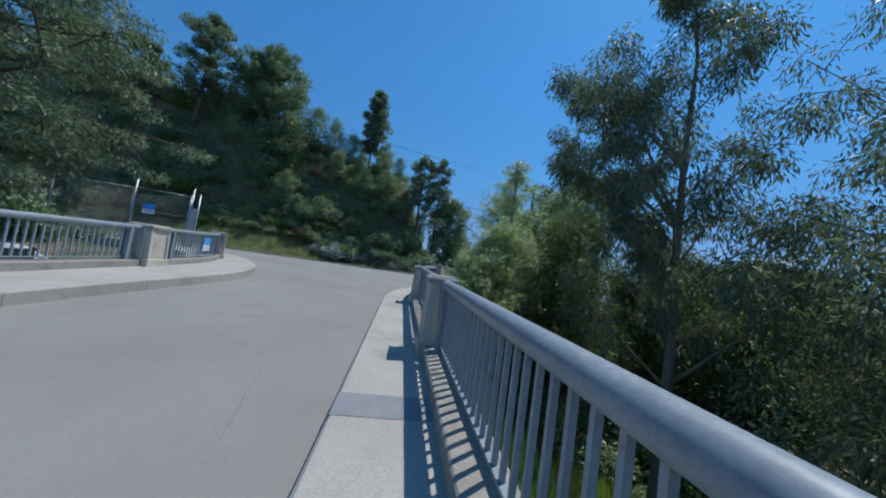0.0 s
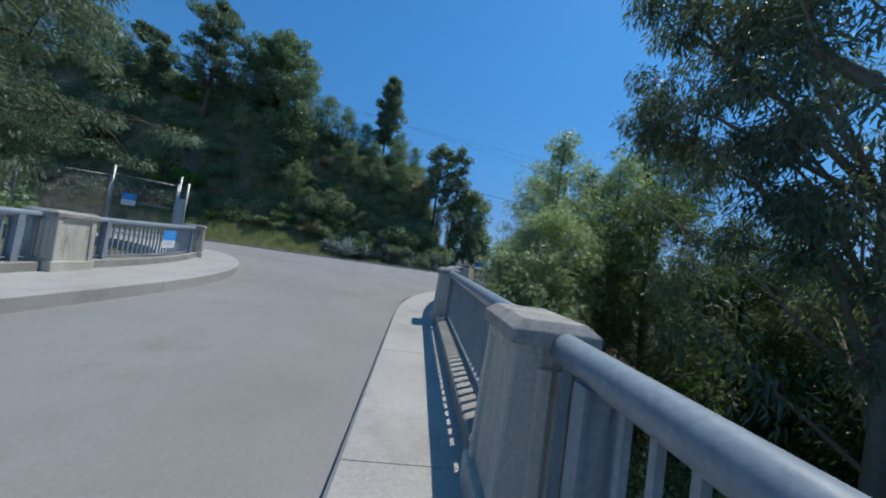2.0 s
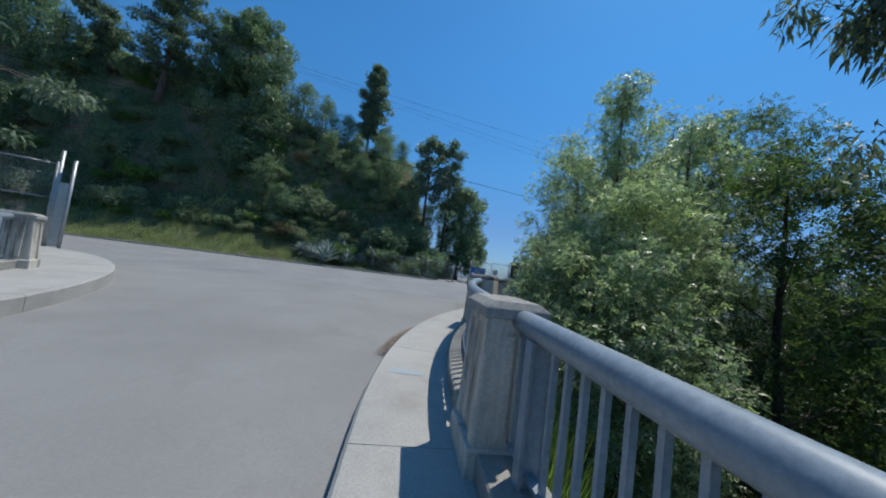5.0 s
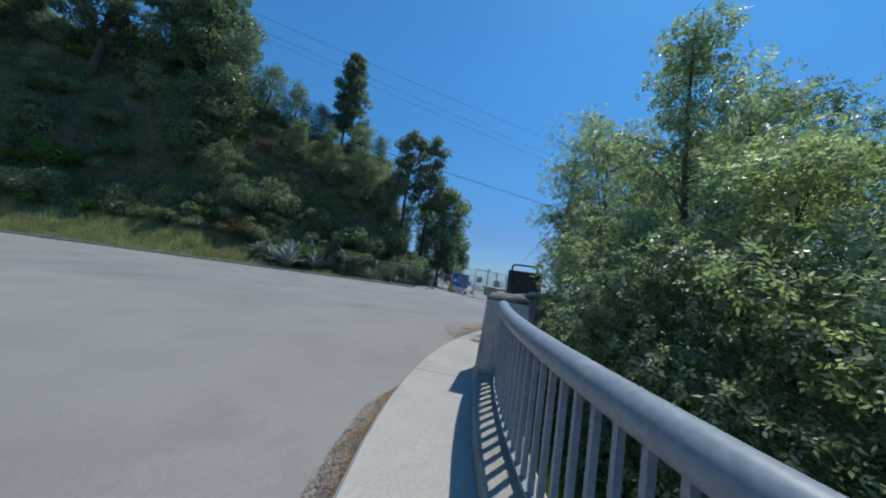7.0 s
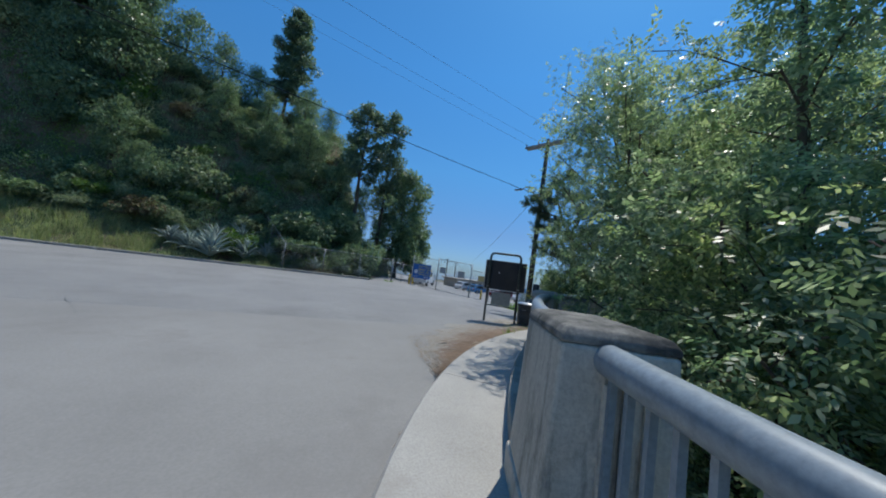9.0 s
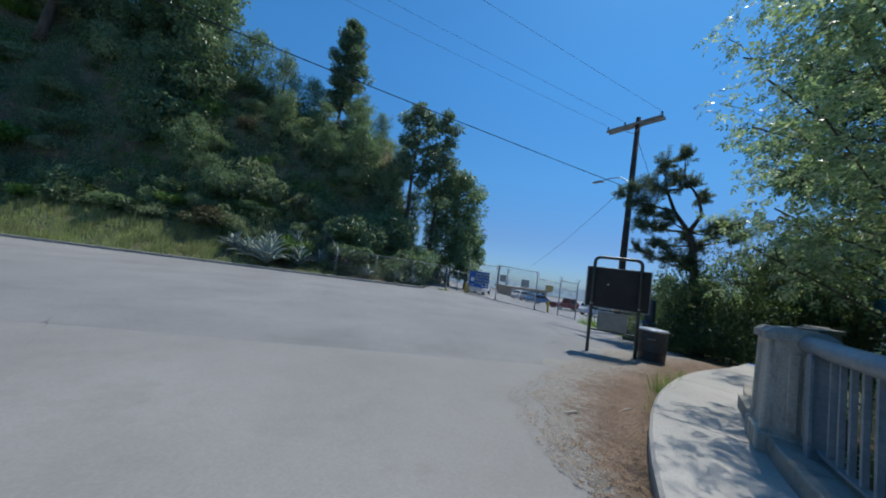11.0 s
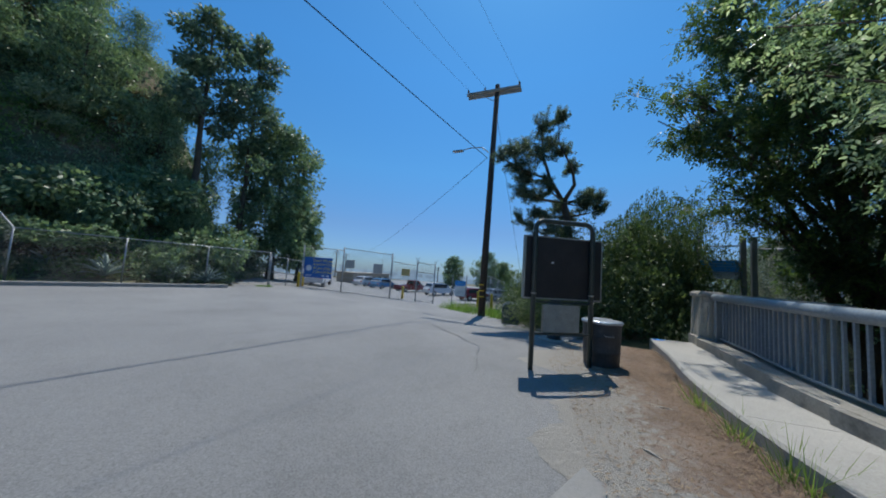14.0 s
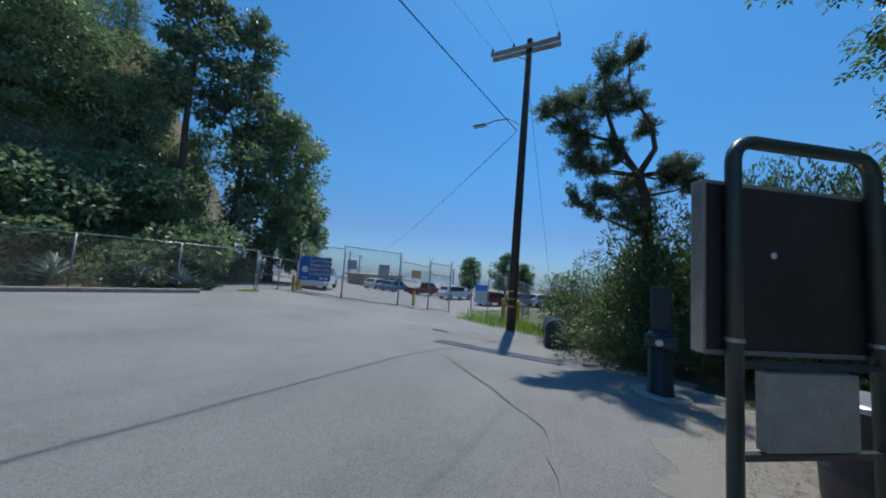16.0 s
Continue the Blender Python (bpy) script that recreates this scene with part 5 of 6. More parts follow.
# chain-link fences and gates
def chain(bm, x0, x1, z0, z1, pitch=0.075, r=0.0022):
    """Crossing diagonal wires in the plane y = 0."""
    h = z1 - z0
    n = int((x1 - x0 + h) / pitch)
    for sgn in (1, -1):
        for k in range(n):
            a = x0 - h + k * pitch
            lo, hi = max(a, x0), min(a + h, x1)
            if hi - lo < 0.02:
                continue
            za, zb = z0 + (lo - a), z0 + (hi - a)
            if sgn < 0:
                za, zb = z0 + z1 - za, z0 + z1 - zb
            tube(bm, [(lo, 0, za), (hi, 0, zb)], r, 3, caps=False)
    return bm


def fence(name, p, q, height, posts, label, barb=False, rails=(1.0,), z=None, mesh=True, post_r=0.03, group="chain-link fences"):
    """A straight chain-link panel from p to q (x, y)."""
    d = math.hypot(q[0] - p[0], q[1] - p[1])
    za = (ground_at(*p) if z is None else z[0])
    zb = (ground_at(*q) if z is None else z[1])
    turn = math.degrees(math.atan2(q[1] - p[1], q[0] - p[0]))
    ob = thing(name, label, "fence" if "fence" in name else "gate", pose(p[0], p[1], za, 0, 0, turn), group=group)
    slope = (zb - za) / d

    def up_hill(bm):
        for v in bm.verts:
            v.co.z += slope * v.co.x
        return bm

    for k in range(posts):
        x = d * k / max(1, posts - 1)
        part("post", up_hill(tubed([(x, 0, -0.1), (x, 0, height)], post_r, 8)), M_GALV, ob, smooth=True)
        if barb:
            for sy in (-1, 1):
                part("barb_arm", up_hill(tubed([(x, 0, height), (x + sy * 0.13, 0.02, height + 0.26)], 0.014, 5)), M_GALV, ob)
    for u in rails:
        part("rail", up_hill(tubed([(0, 0, height * u - 0.02), (d, 0, height * u - 0.02)], 0.022, 7)), M_GALV, ob, smooth=True)
    if mesh:
        part("mesh", up_hill(chain(bmesh.new(), 0.02, d - 0.02, 0.06, height - 0.03)), M_WIRE, ob, "thin diamond wire mesh")
    return ob


fence("chain_link_fence", (-3.6, 39.4), (5.2, 40.4), 2.0, 4, "galvanised chain-link fence in front of the agaves", z=(0.42, 0.30))
fence("chain_link_fence", (-3.6, 39.4), (-7.0, 45.5), 2.0, 3, "chain-link fence running up the bank", z=(0.42, 3.5))
fence("chain_link_fence", (5.3, 40.5), (7.4, 41.6), 1.9, 3, "chain-link fence with barbed-wire arms", barb=True, z=(0.2, 0.0), rails=(1.0, 0.5))
G0, G1, G2, G3 = (7.5, 41.8), (9.3, 39.4), (11.75, 37.3), (14.1, 35.6)
gz4 = [float(road_z(*g)) for g in (G0, G1, G2, G3)]
fence("driveway_gate", G0, G1, 2.85, 2, "closed chain-link driveway gate leaf", rails=(0.98, 0.02), z=(gz4[0], gz4[1]), post_r=0.04, group="car park gates")
fence("driveway_gate", G1, G2, 3.0, 2, "closed chain-link driveway gate leaf with plates", rails=(0.98, 0.35, 0.02), z=(gz4[1], gz4[2]), post_r=0.045, group="car park gates")
fence("pedestrian_gate", G2, (13.2, 36.4), 2.55, 2, "narrow chain-link walk gate with barbed arms", barb=True, rails=(0.98, 0.03), z=(gz4[2], gz4[3]), post_r=0.04, group="car park gates")
fence("pedestrian_gate", (13.2, 36.4), G3, 2.7, 2, "open chain-link walk gate leaf", barb=True, rails=(0.98, 0.75, 0.03), z=(gz4[2] - 0.1, gz4[3]), post_r=0.04, group="car park gates")
fence("chain_link_fence", (16.5, 33.6), (24.5, 37.5), 2.5, 4, "chain-link fence beside the car park", z=(float(road_z(16.5, 33.6)), float(road_z(24.5, 37.5))))
fence("chain_link_fence", (13.4, 20.68), (14.6, 17.6), 4.3, 3, "tall chain-link fence behind the railing end", z=(-1.2, -1.2), rails=(1.0,))
fence("chain_link_fence", (13.62, 21.95), (13.46, 20.94), 4.4, 2, "short chain-link panel carrying a blue sign", z=(-1.2, -1.2), rails=(1.0,))
# small gate and sign across the bridge
fence("yard_gate", (-15.6, 19.0), (-13.4, 20.1), 3.35, 2, "tall chain-link yard gate with a small sign", z=(0.5, 0.5), post_r=0.05, rails=(0.98, 0.6, 0.12))
fence("chain_link_fence", (-24.5, 16.0), (-15.7, 19.0), 3.2, 4, "tall chain-link fence running off behind the railing", z=(0.3, 0.5))
for x, y, h in ((-15.6, 19.0, 4.2), (-13.35, 20.15, 4.3), (-13.05, 20.3, 4.0)):
    ob = thing("gate_post", "tall slim grey steel gate post", "post", pose(x, y, 0.4), group="yard gate posts")
    part("shaft", tubed([(0, 0, -0.2), (0, 0, h - 0.4)], 0.055, 10), M_GALV, ob, smooth=True)
ob = thing("metal_panel", "narrow pale metal panel between the gate posts", "panel", pose(-13.2, 20.22, 0.5, 0, 0, 27))
part("sheet", boxed(-0.14, -0.02, 0.2, 0.14, 0.02, 2.6, bevel=0.005), M_TRIM, ob)


# signs
def bars(parent, rows, material, y=-0.012):
    for x0, x1, z0, z1 in rows:
        part("lettering", boxed(x0, y - 0.003, z0, x1, y + 0.001, z1), material, parent)


def text_part(words, size, at, material, parent):
    cu = bpy.data.curves.new("lettering", "FONT")
    cu.body, cu.size, cu.extrude, cu.align_x = words, size, 0.002, "LEFT"
    tmp = new("lettering_curve", cu)
    dg = bpy.context.evaluated_depsgraph_get()
    me = bpy.data.meshes.new_from_object(tmp.evaluated_get(dg))
    bpy.data.objects.remove(tmp)
    me.name = "lettering"
    me.materials.clear()
    link_mesh("lettering", me, material, parent, at=at @ pose(0, 0, 0, 90))


def small_sign(name, at, w, h, label, blue=0.55):
    ob = thing(name, label, "sign", at)
    part("plate", boxed(-w / 2, -0.004, 0, w / 2, 0.004, h), M_WHITE, ob)
    part("blue_field", boxed(-w / 2 + 0.004, -0.009, h * (1 - blue), w / 2 - 0.004, -0.005, h - 0.004), M_BLUE, ob, "bright blue upper half")
    bars(ob, [(-w * 0.3, w * 0.3, h * 0.80, h * 0.86), (-w * 0.36, w * 0.36, h * 0.66, h * 0.71)], M_PALESIGN)
    bars(ob, [(-w * 0.3, w * 0.28, h * 0.3, h * 0.33), (-w * 0.3, w * 0.2, h * 0.2, h * 0.23)], M_GREYSIGN)
    return ob


x, y, h = left_line(12.8, 0.05)
small_sign("railing_sign", pose(x, y, 0.97, 0, 0, 90 - h), 0.66, 0.52, "blue and white sign fixed to the opposite railing")
small_sign("gate_sign", pose(-14.95, 19.25, 2.32, 0, 0, 27), 0.52, 0.60, "small blue and white sign on the yard gate")
small_sign("corner_sign", pose(13.44, 21.4, 2.18, 0, 0, -80), 0.98, 0.55, "blue and white sign on posts behind the railing end", 0.62)
for x, y in ((13.44, 20.92), (13.4, 20.7), (13.6, 21.95)):
    ob = thing("fence_post", "grey steel fence post behind the railing", "post", pose(x, y, ground_at(x, y), 0, 0, 20), group="corner posts")
    part("shaft", boxed(-0.06, -0.06, -0.2, 0.06, 0.06, 3.42 - ground_at(x, y), bevel=0.01), M_TRIMPOST, ob)


def water_sign():
    gx2, gy2 = 8.15, 40.65
    turn = math.degrees(math.atan2(G1[1] - G0[1], G1[0] - G0[0]))
    ob = thing("gate_banner", "large blue banner with yellow lettering on the gate", "sign", pose(gx2, gy2, float(road_z(gx2, gy2)) + 0.75, 0, 0, turn + 8))
    part("panel", boxed(-0.95, -0.07, 0, 0.95, -0.055, 1.35), M_BANNER, ob)
    for k, w in enumerate(("Don't Waste", "Another Drop", "Water Only", "2 Days/Week")):
        text_part(w, 0.25, pose(-0.36, -0.073, 1.06 - k * 0.25), M_LETTER, ob)
    bm = lathe(bmesh.new(), [(0.19, 0.0), (0.19, 0.012)], 18, pose(-0.62, -0.071, 0.62, 90))
    part("emblem", bm, M_WHITE, ob, "pale drop-shaped emblem")
    bars(ob, [(-0.8, -0.4, 0.12, 0.17), (0.3, 0.5, 0.1, 0.2), (0.6, 0.8, 0.1, 0.2)], M_WHITE, -0.073)


water_sign()


def plate_on(at, w, h, material, label):
    ob = thing("gate_plate", label, "sign", at, group="gate plates")
    part("plate", boxed(-w / 2, -0.045, 0, w / 2, -0.037, h, bevel=0.002), material, ob)


def along_gate(a, b, u, up):
    x, y = a[0] + (b[0] - a[0]) * u, a[1] + (b[1] - a[1]) * u
    return pose(x, y, float(road_z(x, y)) + up, 0, 0, math.degrees(math.atan2(b[1] - a[1], b[0] - a[0])))


plate_on(along_gate(G1, G2, 0.15, 1.65), 0.55, 0.55, M_GALV, "plain grey metal plate on the gate")
plate_on(along_gate(G1, G2, 0.72, 1.55), 0.62, 0.62, M_GALV, "plain grey metal plate on the gate")
plate_on(along_gate(G2, (13.2, 36.4), 0.55, 1.65), 0.55, 0.45, M_ORANGE, "tan notice plate on the walk gate")
x, y = 15.6, 34.6
small_sign("post_sign", pose(x, y, float(road_z(x, y)) + 0.75, 0, 0, -40), 0.72, 1.05, "white and blue notice on twin posts by the walk gate", 0.3)
for dx in (-0.5, 0.45):
    ob = thing("sign_post", "thin galvanised post carrying a notice", "post", pose(x + dx * 0.77, y - dx * 0.64 + 0.05, float(road_z(x, y))), group="notice posts")
    part("shaft", tubed([(0, 0, -0.1), (0, 0, 2.2)], 0.03, 8), M_GALV, ob)


def bollard(x, y, h):
    ob = thing("bollard", "yellow painted steel bollard", "bollard", pose(x, y, float(road_z(x, y))), group="yellow bollards")
    part("shaft", lathe(bmesh.new(), [(0.09, -0.05), (0.09, h - 0.06), (0.075, h - 0.02), (0.04, h), (0.001, h + 0.004)], 14), M_YELLOW, ob, smooth=True)


for x, y, h in ((15.9, 33.2, 1.25), (18.7, 34.3, 1.2), (7.2, 41.4, 0.95), (7.9, 42.8, 0.95), (13.6, 38.5, 0.9)):
    bollard(x, y, h)


# parked cars
def car(at, paint, label, length=4.5, tall=1.5, pickup=False):
    ob = thing("car", label, "car", at, group="parked cars")
    l, w = length / 2, 0.88
    hood = 0.92 if tall > 1.6 else 0.82
    if pickup:
        prof = [(-l, 0.35), (-l, 0.95), (-0.25, 0.98), (-0.15, tall), (0.9, tall), (1.35, 1.0), (l - 0.1, 0.92), (l, 0.6), (l, 0.35)]
    else:
        prof = [(-l, 0.35), (-l, 0.8), (-l + 0.25, hood + 0.1), (-l + 0.75, tall - 0.04), (-0.2, tall), (0.55, tall - 0.06), (1.25, hood + 0.05), (l - 0.25, hood - 0.1), (l, 0.6), (l, 0.35)]

    def solid(pr, half, tuck):
        bm = bmesh.new()
        a = [bm.verts.new((px, -half + (tuck if z > hood + 0.06 else 0), z)) for px, z in pr]
        b = [bm.verts.new((px, half - (tuck if z > hood + 0.06 else 0), z)) for px, z in pr]
        for k in range(len(pr)):
            n = (k + 1) % len(pr)
            bm.faces.new((a[k], a[n], b[n], b[k]))
        bm.faces.new(a)
        bm.faces.new(b)
        return bm

    bm = solid(prof, w, 0.14)
    bmesh.ops.bevel(bm, geom=bm.edges[:], offset=0.05, segments=2, affect="EDGES", clamp_overlap=True)
    part("body", bm, paint, ob, smooth=False)
    x0, x1 = (-0.1, 1.0) if pickup else (-l + 0.6, 0.95)
    for s in (-1, 1):
        part("side_window", boxed(x0 + 0.15, s * (w - 0.09) - 0.03, hood + 0.12, x1 - 0.25, s * (w - 0.09) + 0.03, tall - 0.16, bevel=0.02), M_GLASS, ob)
        part("headlight", boxed(l - 0.1, s * 0.62 - 0.15, 0.62, l + 0.015, s * 0.62 + 0.15, 0.74, bevel=0.02), M_WHITE, ob)
        part("tail_light", boxed(-l - 0.015, s * 0.68 - 0.1, 0.7, -l + 0.08, s * 0.68 + 0.1, 0.88, bevel=0.02), M_TAIL, ob)
    part("windscreen", boxed(-0.02, -0.66, -0.30, 0.02, 0.66, 0.28, pose(1.0 if not pickup else 1.14, 0, (hood + tall) / 2 + 0.03, 0, -50 if not pickup else -38), 0.008), M_GLASS, ob)
    part("rear_window", boxed(-0.02, -0.62, -0.2, 0.02, 0.62, 0.2, pose(-l + 0.48 if not pickup else -0.22, 0, (hood + tall) / 2 + 0.05, 0, 38 if not pickup else 8), 0.008), M_GLASS, ob)
    for fx in (-l + 0.85, l - 0.85):
        for s in (-1, 1):
            wm = pose(fx, s * (w - 0.1), 0.33, 90)
            wh = part("wheel", lathe(bmesh.new(), [(0.2, -0.11), (0.31, -0.11), (0.335, -0.07), (0.335, 0.07), (0.31, 0.11), (0.2, 0.11)], 20, wm), M_BLACK, ob)
            part("rim", lathe(bmesh.new(), [(0.20, -0.115), (0.18, -0.09), (0.06, -0.1), (0.05, 0.1), (0.18, 0.09), (0.20, 0.115)], 16, wm), M_GALV, wh)


M_TAIL = plain("tail_lamp_red", (0.35, 0.02, 0.02), 0.3)
P_WHITE = plain("car_white", (0.62, 0.63, 0.64), 0.25, 0, 0.03)
P_BLUE = plain("car_blue", (0.10, 0.24, 0.42), 0.25, 0.2, 0.04)
P_RED = plain("car_dark_red", (0.19, 0.025, 0.025), 0.25, 0, 0.05)
P_SILVER = plain("car_silver", (0.42, 0.45, 0.47), 0.3, 0.4, 0.04)


def parked(az, d, turn, paint, label, **k):
    x, y = 1.65 + d * math.sin(radians(az)), 20.95 + d * math.cos(radians(az))
    car(on_road_at(x, y, turn), paint, label, **k)


parked(18.5, 27, 60, P_WHITE, "white van-like car parked just inside the gate", length=4.8, tall=1.75)
parked(27.5, 44, 25, P_WHITE, "white hatchback in the car park")
parked(30.5, 42, 25, P_BLUE, "light blue hatchback in the car park")
parked(36.0, 43, 5, P_RED, "dark red pickup truck in the car park", length=5.3, tall=1.7, pickup=True)
parked(41.5, 40, 0, P_WHITE, "white sport-utility car in the car park", length=4.8, tall=1.7)
parked(48.5, 36, -10, P_RED, "dark red car parked beyond the notice")
parked(53.5, 39, -20, P_SILVER, "silver car parked behind the weeds")
parked(57.0, 40, -20, P_WHITE, "white car parked behind the weeds")

for y, turn, paint, label in ((1.5, 92, P_WHITE, "white car parked below the opposite railing"), (6.8, 88, P_SILVER, "silver car parked below the opposite railing"), (-4.0, 90, P_WHITE, "white car parked further along below the railing"), (11.6, 91, P_WHITE, "white car parked under the cedar below the railing")):
    car(pose(-13.6, y, ground_at(-13.6, y), 0, 0, turn), paint, label)

for az, d, top in ((21.8, 82, 5.6), (23.5, 95, 5.4), (41.0, 90, 3.2)):
    x, y = 1.65 + d * math.sin(radians(az)), 20.95 + d * math.cos(radians(az))
    zb = ground_at(x, y)
    ob = thing("utility_pole", "small distant utility pole with crossarms beyond the car park", "utility pole", pose(x, y, zb, 0, 0, 15), group="distant poles")
    part("shaft", tubed([(0, 0, -0.3), (0, 0, top - zb)], [0.16, 0.12], 8), M_POLE, ob)
    for dz in (0.3, 1.0):
        part("crossarm", boxed(-1.1, -0.06, top - zb - dz - 0.06, 1.1, 0.06, top - zb - dz + 0.06), M_ARM, ob)

# car park building
bx, by = 1.65 + 58 * math.sin(radians(27)), 20.95 + 58 * math.cos(radians(27))
bz = ground_at(bx, by)
ob = thing("low_building", "low tan building with a flat pale roof beyond the gate", "building", pose(bx, by, bz, 0, 0, 20))
part("wall", boxed(-5, -2, -0.5, 5, 2, 1.9), M_SHEET, ob)
part("roof", boxed(-5.5, -2.5, 1.9, 5.5, 2.5, 2.15, bevel=0.03), M_ARM, ob)
for k in range(5):
    part("window", boxed(-4.2 + k * 1.9, -2.02, 0.6, -3.2 + k * 1.9, -1.98, 1.5), M_GLASS, ob)


# ---- ground details ----
# leaf litter and dirt drifted along the kerb
def dirt_strip():
    rows = []
    bm = bmesh.new()
    edge = bm.verts.layers.float.new("edge")
    r = random.Random(3)
    for i in range(280):
        s = 12.2 + i * 0.0492
        w = 0.16 * (1 - float(smooth01(s, 13.5, 14.3))) + 1.8 * float(smooth01(s, 16.9, 19.4)) + 0.2 * math.sin(s * 1.9) * float(smooth01(s, 17, 18)) + 0.12 * math.sin(s * 7.3) + r.uniform(-0.05, 0.05)
        w += 0.5 * float(smooth01(s, 22.5, 23.6))
        row = []
        for k in range(9):
            u = k / 8
            x, y, _ = right_line(s, 1.13 + u * max(0.03, w))
            hump = 0.045 * math.sin(min(1.0, u * 1.3) * math.pi) + 0.02 * (1 - u)
            v = bm.verts.new((x, y, float(road_z(x, y)) + 0.004 + hump * (0.3 + 0.7 * float(smooth01(s, 15, 18))) * (1 if u < 1 else 0)))
            v[edge] = u
            row.append(v)
        rows.append(row)
    for a, b in zip(rows, rows[1:]):
        for k in range(8):
            bm.faces.new((a[k], a[k + 1], b[k + 1], b[k]))
    tagged(part("dirt", bm, M_DIRT, smooth=True), "reddish brown dirt and leaf litter along the kerb", "dirt", kind="structure")


# the dirt thins out to dusty asphalt at its outer edge
nt = M_DIRT.node_tree
bs = [n for n in nt.nodes if n.type == "BSDF_PRINCIPLED"][0]
soil = bs.inputs["Base Color"].links[0].from_socket
at = nt.nodes.new("ShaderNodeAttribute")
at.attribute_name = "edge"
grit = nt.nodes.new("ShaderNodeMath")
grit.operation = "MULTIPLY_ADD"
nt.links.new(tex(nt, 9.0, 5), grit.inputs[0])
grit.inputs[1].default_value = 0.9
nt.links.new(at.outputs["Fac"], grit.inputs[2])
thin = ramp(nt, grit.outputs[0], [(0.74, (0, 0, 0)), (1.0, (0.55, 0.55, 0.55)), (1.22, (1, 1, 1))])
mx = nt.nodes.new("ShaderNodeMix")
mx.data_type = "RGBA"
nt.links.new(thin, mx.inputs[0])
nt.links.new(soil, mx.inputs[6])
mx.inputs[7].default_value = (0.315, 0.295, 0.262, 1)
nt.links.new(mx.outputs[2], bs.inputs["Base Color"])
dirt_strip()


def litter(name, n, spread, size, seed, label):
    g = np.random.default_rng(seed)
    s, u = np.concatenate([g.uniform(12.2, 14.2, n // 8), g.uniform(17.0, 25.8, n - n // 8)]), g.uniform(0, 1, n) ** 1.8
    w = 0.22 * (1 - smooth01(s, 13.6, 14.4)) + 1.6 * smooth01(s, 16.9, 19.0) + 0.4 * smooth01(s, 22.5, 23.5)
    p = np.array([right_line(a, 1.16 + b * c)[:2] for a, b, c in zip(s, u, w)])
    z = road_z(p[:, 0], p[:, 1]) + 0.03 + 0.04 * (1 - u) + g.uniform(0, 0.02, n)
    az = g.uniform(0, 6.283, n)
    d = np.stack([np.cos(az), np.sin(az), g.uniform(-0.3, 0.3, n)], 1) * (size * g.uniform(0.4, 1.3, n))[:, None]
    e = np.stack([-np.sin(az), np.cos(az), g.uniform(-0.4, 0.4, n)], 1) * (size * 0.07)
    q = np.concatenate([p, z[:, None]], 1)
    v = np.stack([q - d / 2, q + e, q + d / 2, q - e], 1).reshape(-1, 3)
    tagged(arrays(name, v, np.arange(4 * n).reshape(-1, 4), L_LITTER), label, "leaf litter", kind="stuff")


for k, (a, o, turn, long) in enumerate(((19.55, 1.42, 20, 0.32), (20.9, 2.2, 70, 0.16), (22.0, 1.7, 120, 0.2), (18.9, 1.9, 5, 0.22))):
    x, y, _ = right_line(a, o)
    dx, dy = math.cos(radians(turn)) * long / 2, math.sin(radians(turn)) * long / 2
    z = float(road_z(x, y)) + 0.055
    tagged(part("stick", tubed([Vector((x - dx, y - dy, z)), Vector((x + dx * 0.2, y + dy * 0.2 + 0.01, z + 0.012)), Vector((x + dx, y + dy, z))], [0.008, 0.011, 0.006], 6), M_STICK), "pale dry broken stick lying on the dirt", "stick", "sticks")
litter("leaf_litter", 17000, 1.0, 0.055, 8, "fallen dry leaves and twigs scattered over the dirt")

ribbon("road_crack", [(-4.44, 9.80), (-3.4, 9.79), (-2.47, 9.71)], 0.016, M_CRACK, "dark hairline crack across the deck", seed=2)
ribbon("road_crack", [(-1.2, 2.5), (-1.38, 3.2), (-1.45, 3.6), (-1.6, 4.1)], 0.004, M_CRACK, "fine dark crack along the deck", seed=3, jitter=0.02)
ribbon("road_crack", [(-1.18, 2.3), (-0.9, 2.45)], 0.008, M_CRACK, "fine dark crack branching on the deck", seed=4)
ribbon("road_crack", [(-3.5, 6.4), (-3.3, 6.58), (-3.1, 6.7)], 0.009, M_CRACK, "short fine crack on the deck", seed=7, jitter=0.02)
ribbon("road_seam", [(-5.1, 22.1), (-4.4, 21.1), (-3.7, 20.2)], 0.02, M_TAR, "faint dark seam in the asphalt", seed=8, jitter=0.03)
ribbon("road_seam", [(6.9, 27.2), (6.4, 25.6), (6.0, 24.5), (4.4, 23.2)], 0.035, M_TAR, "dark sealed seam curving past the noticeboard", seed=6, jitter=0.03)

# grey repair patch on the right pavement
bm = bmesh.new()
for x0, x1 in ((-0.48, 0.44),):
    vs = [bm.verts.new((x, y, walk_z(y) + 0.004)) for x, y in ((x0, 2.74), (x1, 2.74), (x1, 3.18), (x0, 3.18))]
    bm.faces.new(vs)
tagged(part("pavement_patch", bm, M_PATCH), "blue-grey repair patch across the pavement", "patch", kind="structure")

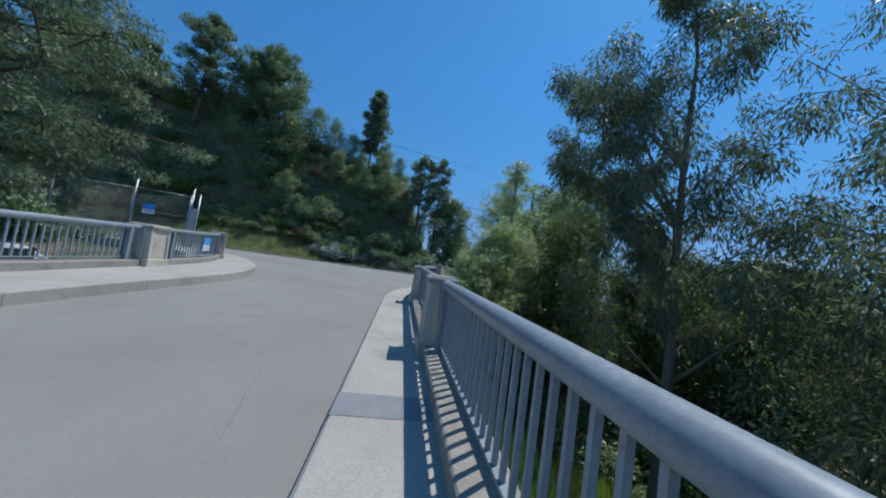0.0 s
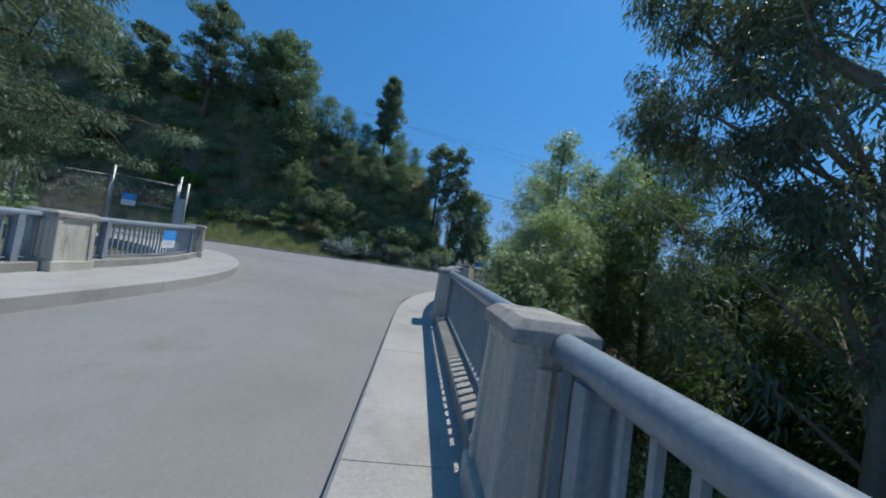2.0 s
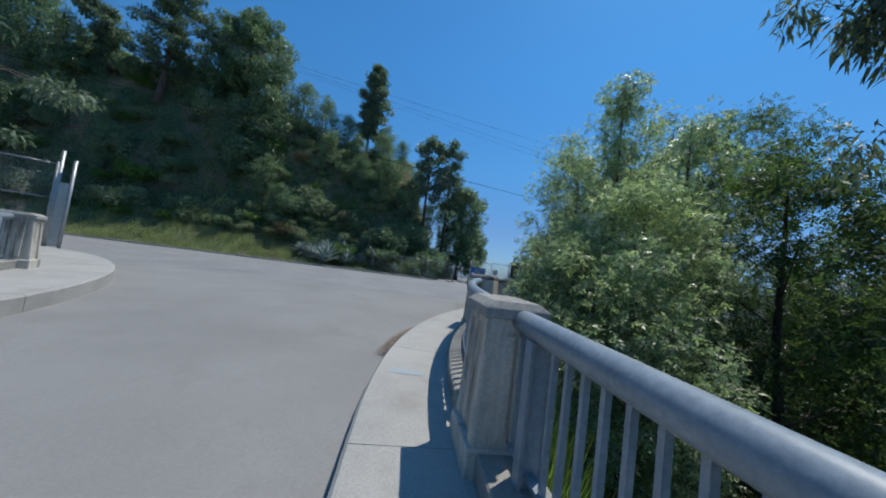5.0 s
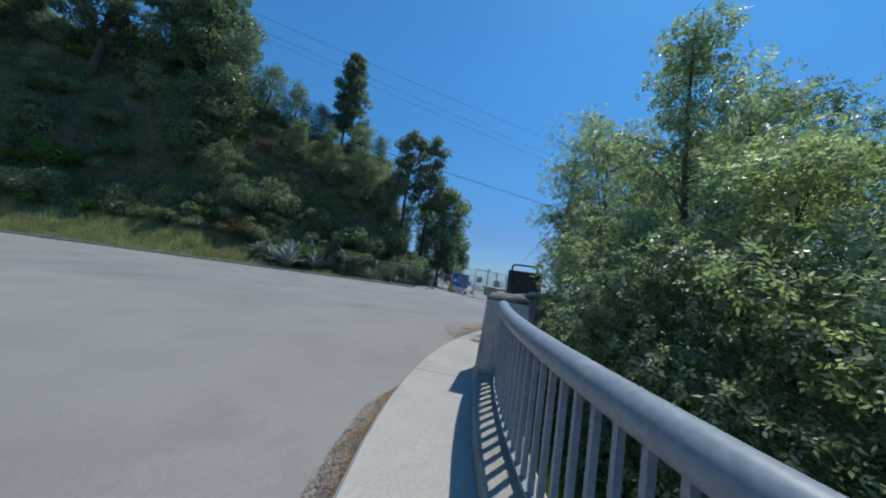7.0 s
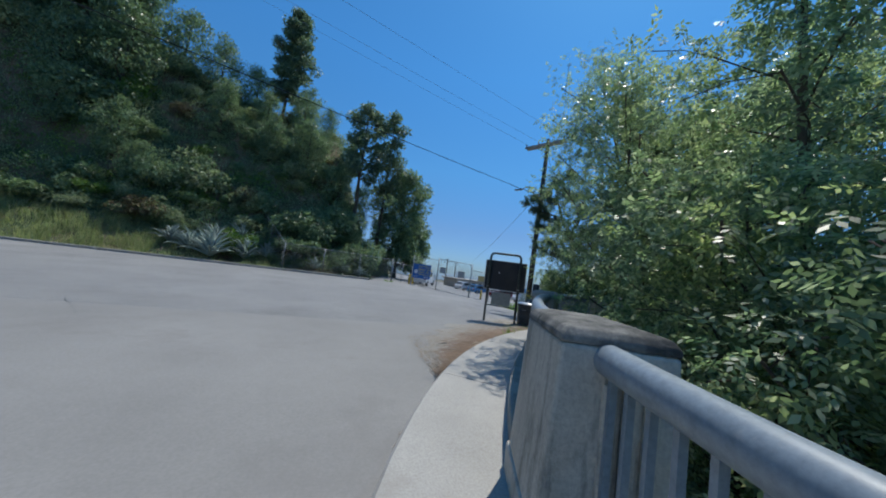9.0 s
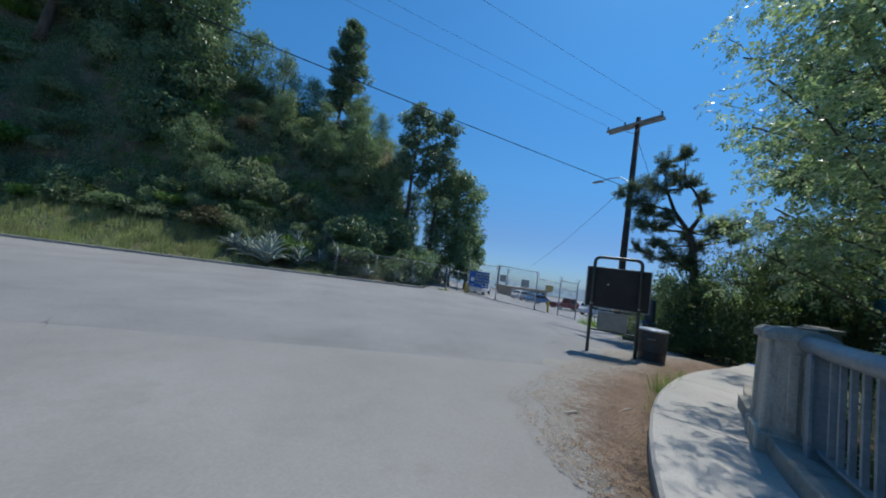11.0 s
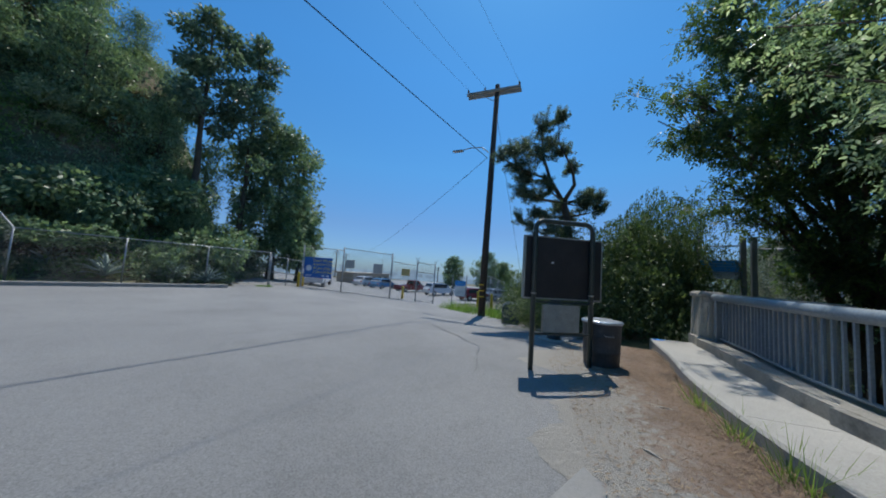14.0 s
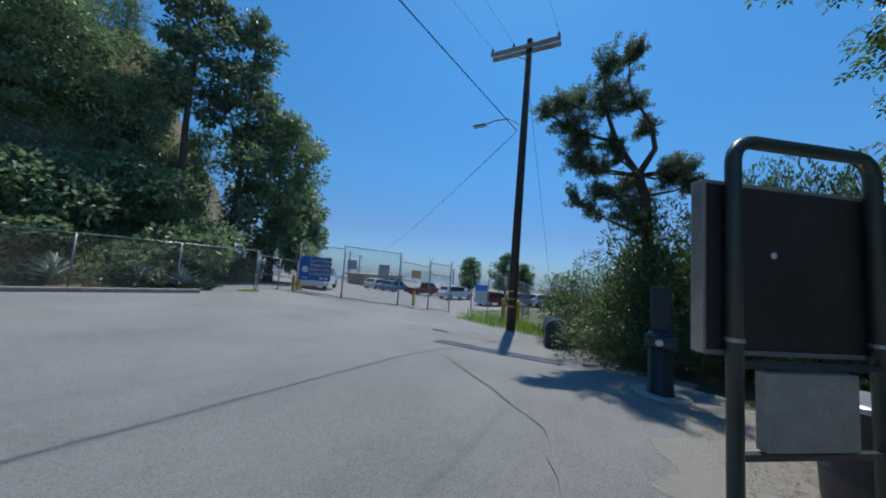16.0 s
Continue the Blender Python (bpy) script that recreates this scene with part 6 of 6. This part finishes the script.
# blue kerb paint at the pavement's end
bm = bmesh.new()
q = [right_line(a, o) for a, o in ((26.15, 1.09), (26.37, 1.09), (26.37, 0.8), (26.2, 0.9))]
bm.faces.new([bm.verts.new((x, y, walk_z(y) + 0.004)) for x, y, _ in q])
tagged(part("kerb_paint", bm, M_BLUE), "worn blue paint on the pavement corner", "paint", kind="structure")
bm = bmesh.new()
q = [right_line(a, o) for a, o in ((11.3, 0.95), (11.45, 0.95), (11.45, 0.55), (11.3, 0.5))]
bm.faces.new([bm.verts.new((x, y, walk_z(y) + 0.004)) for x, y, _ in q])
tagged(part("paint_mark", bm, M_PALEBLUE), "faint pale blue survey mark on the pavement", "paint", kind="structure")

# ---- distance: the city plain below, its haze painted in as glowing blue ----
# emission only: air haze is put into the colour, no lamp lights it
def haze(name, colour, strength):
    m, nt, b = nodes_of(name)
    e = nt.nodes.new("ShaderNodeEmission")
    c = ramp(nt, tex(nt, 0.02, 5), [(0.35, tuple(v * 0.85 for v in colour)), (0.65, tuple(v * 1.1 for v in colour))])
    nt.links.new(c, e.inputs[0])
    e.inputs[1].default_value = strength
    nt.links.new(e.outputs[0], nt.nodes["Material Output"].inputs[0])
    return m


M_PLAIN = haze("haze_glow_plain", (0.22, 0.33, 0.46), 1.0)
M_TOWER = haze("haze_glow_building", (0.17, 0.25, 0.35), 1.0)
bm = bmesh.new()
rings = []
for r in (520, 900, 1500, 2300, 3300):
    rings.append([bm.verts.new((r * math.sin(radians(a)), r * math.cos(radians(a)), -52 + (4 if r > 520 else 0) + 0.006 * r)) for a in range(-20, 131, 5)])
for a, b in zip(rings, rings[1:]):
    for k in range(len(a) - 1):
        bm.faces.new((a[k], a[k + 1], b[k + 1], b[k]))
tagged(part("backdrop", bm, M_PLAIN, smooth=True), "city plain far below the hill, blue haze painted on as a glow", "backdrop", kind="structure")
# blocks glow in a darker blue that stands in for the haze
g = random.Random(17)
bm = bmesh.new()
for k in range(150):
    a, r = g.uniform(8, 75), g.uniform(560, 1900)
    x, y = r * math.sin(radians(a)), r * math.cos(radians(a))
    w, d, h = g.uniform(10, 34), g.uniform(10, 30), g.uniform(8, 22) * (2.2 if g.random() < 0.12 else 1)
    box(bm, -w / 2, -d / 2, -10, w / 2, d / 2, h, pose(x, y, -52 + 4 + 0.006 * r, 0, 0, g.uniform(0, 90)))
tagged(part("backdrop_city", bm, M_TOWER), "distant city blocks, blue haze painted on as a glow", "backdrop", kind="structure")
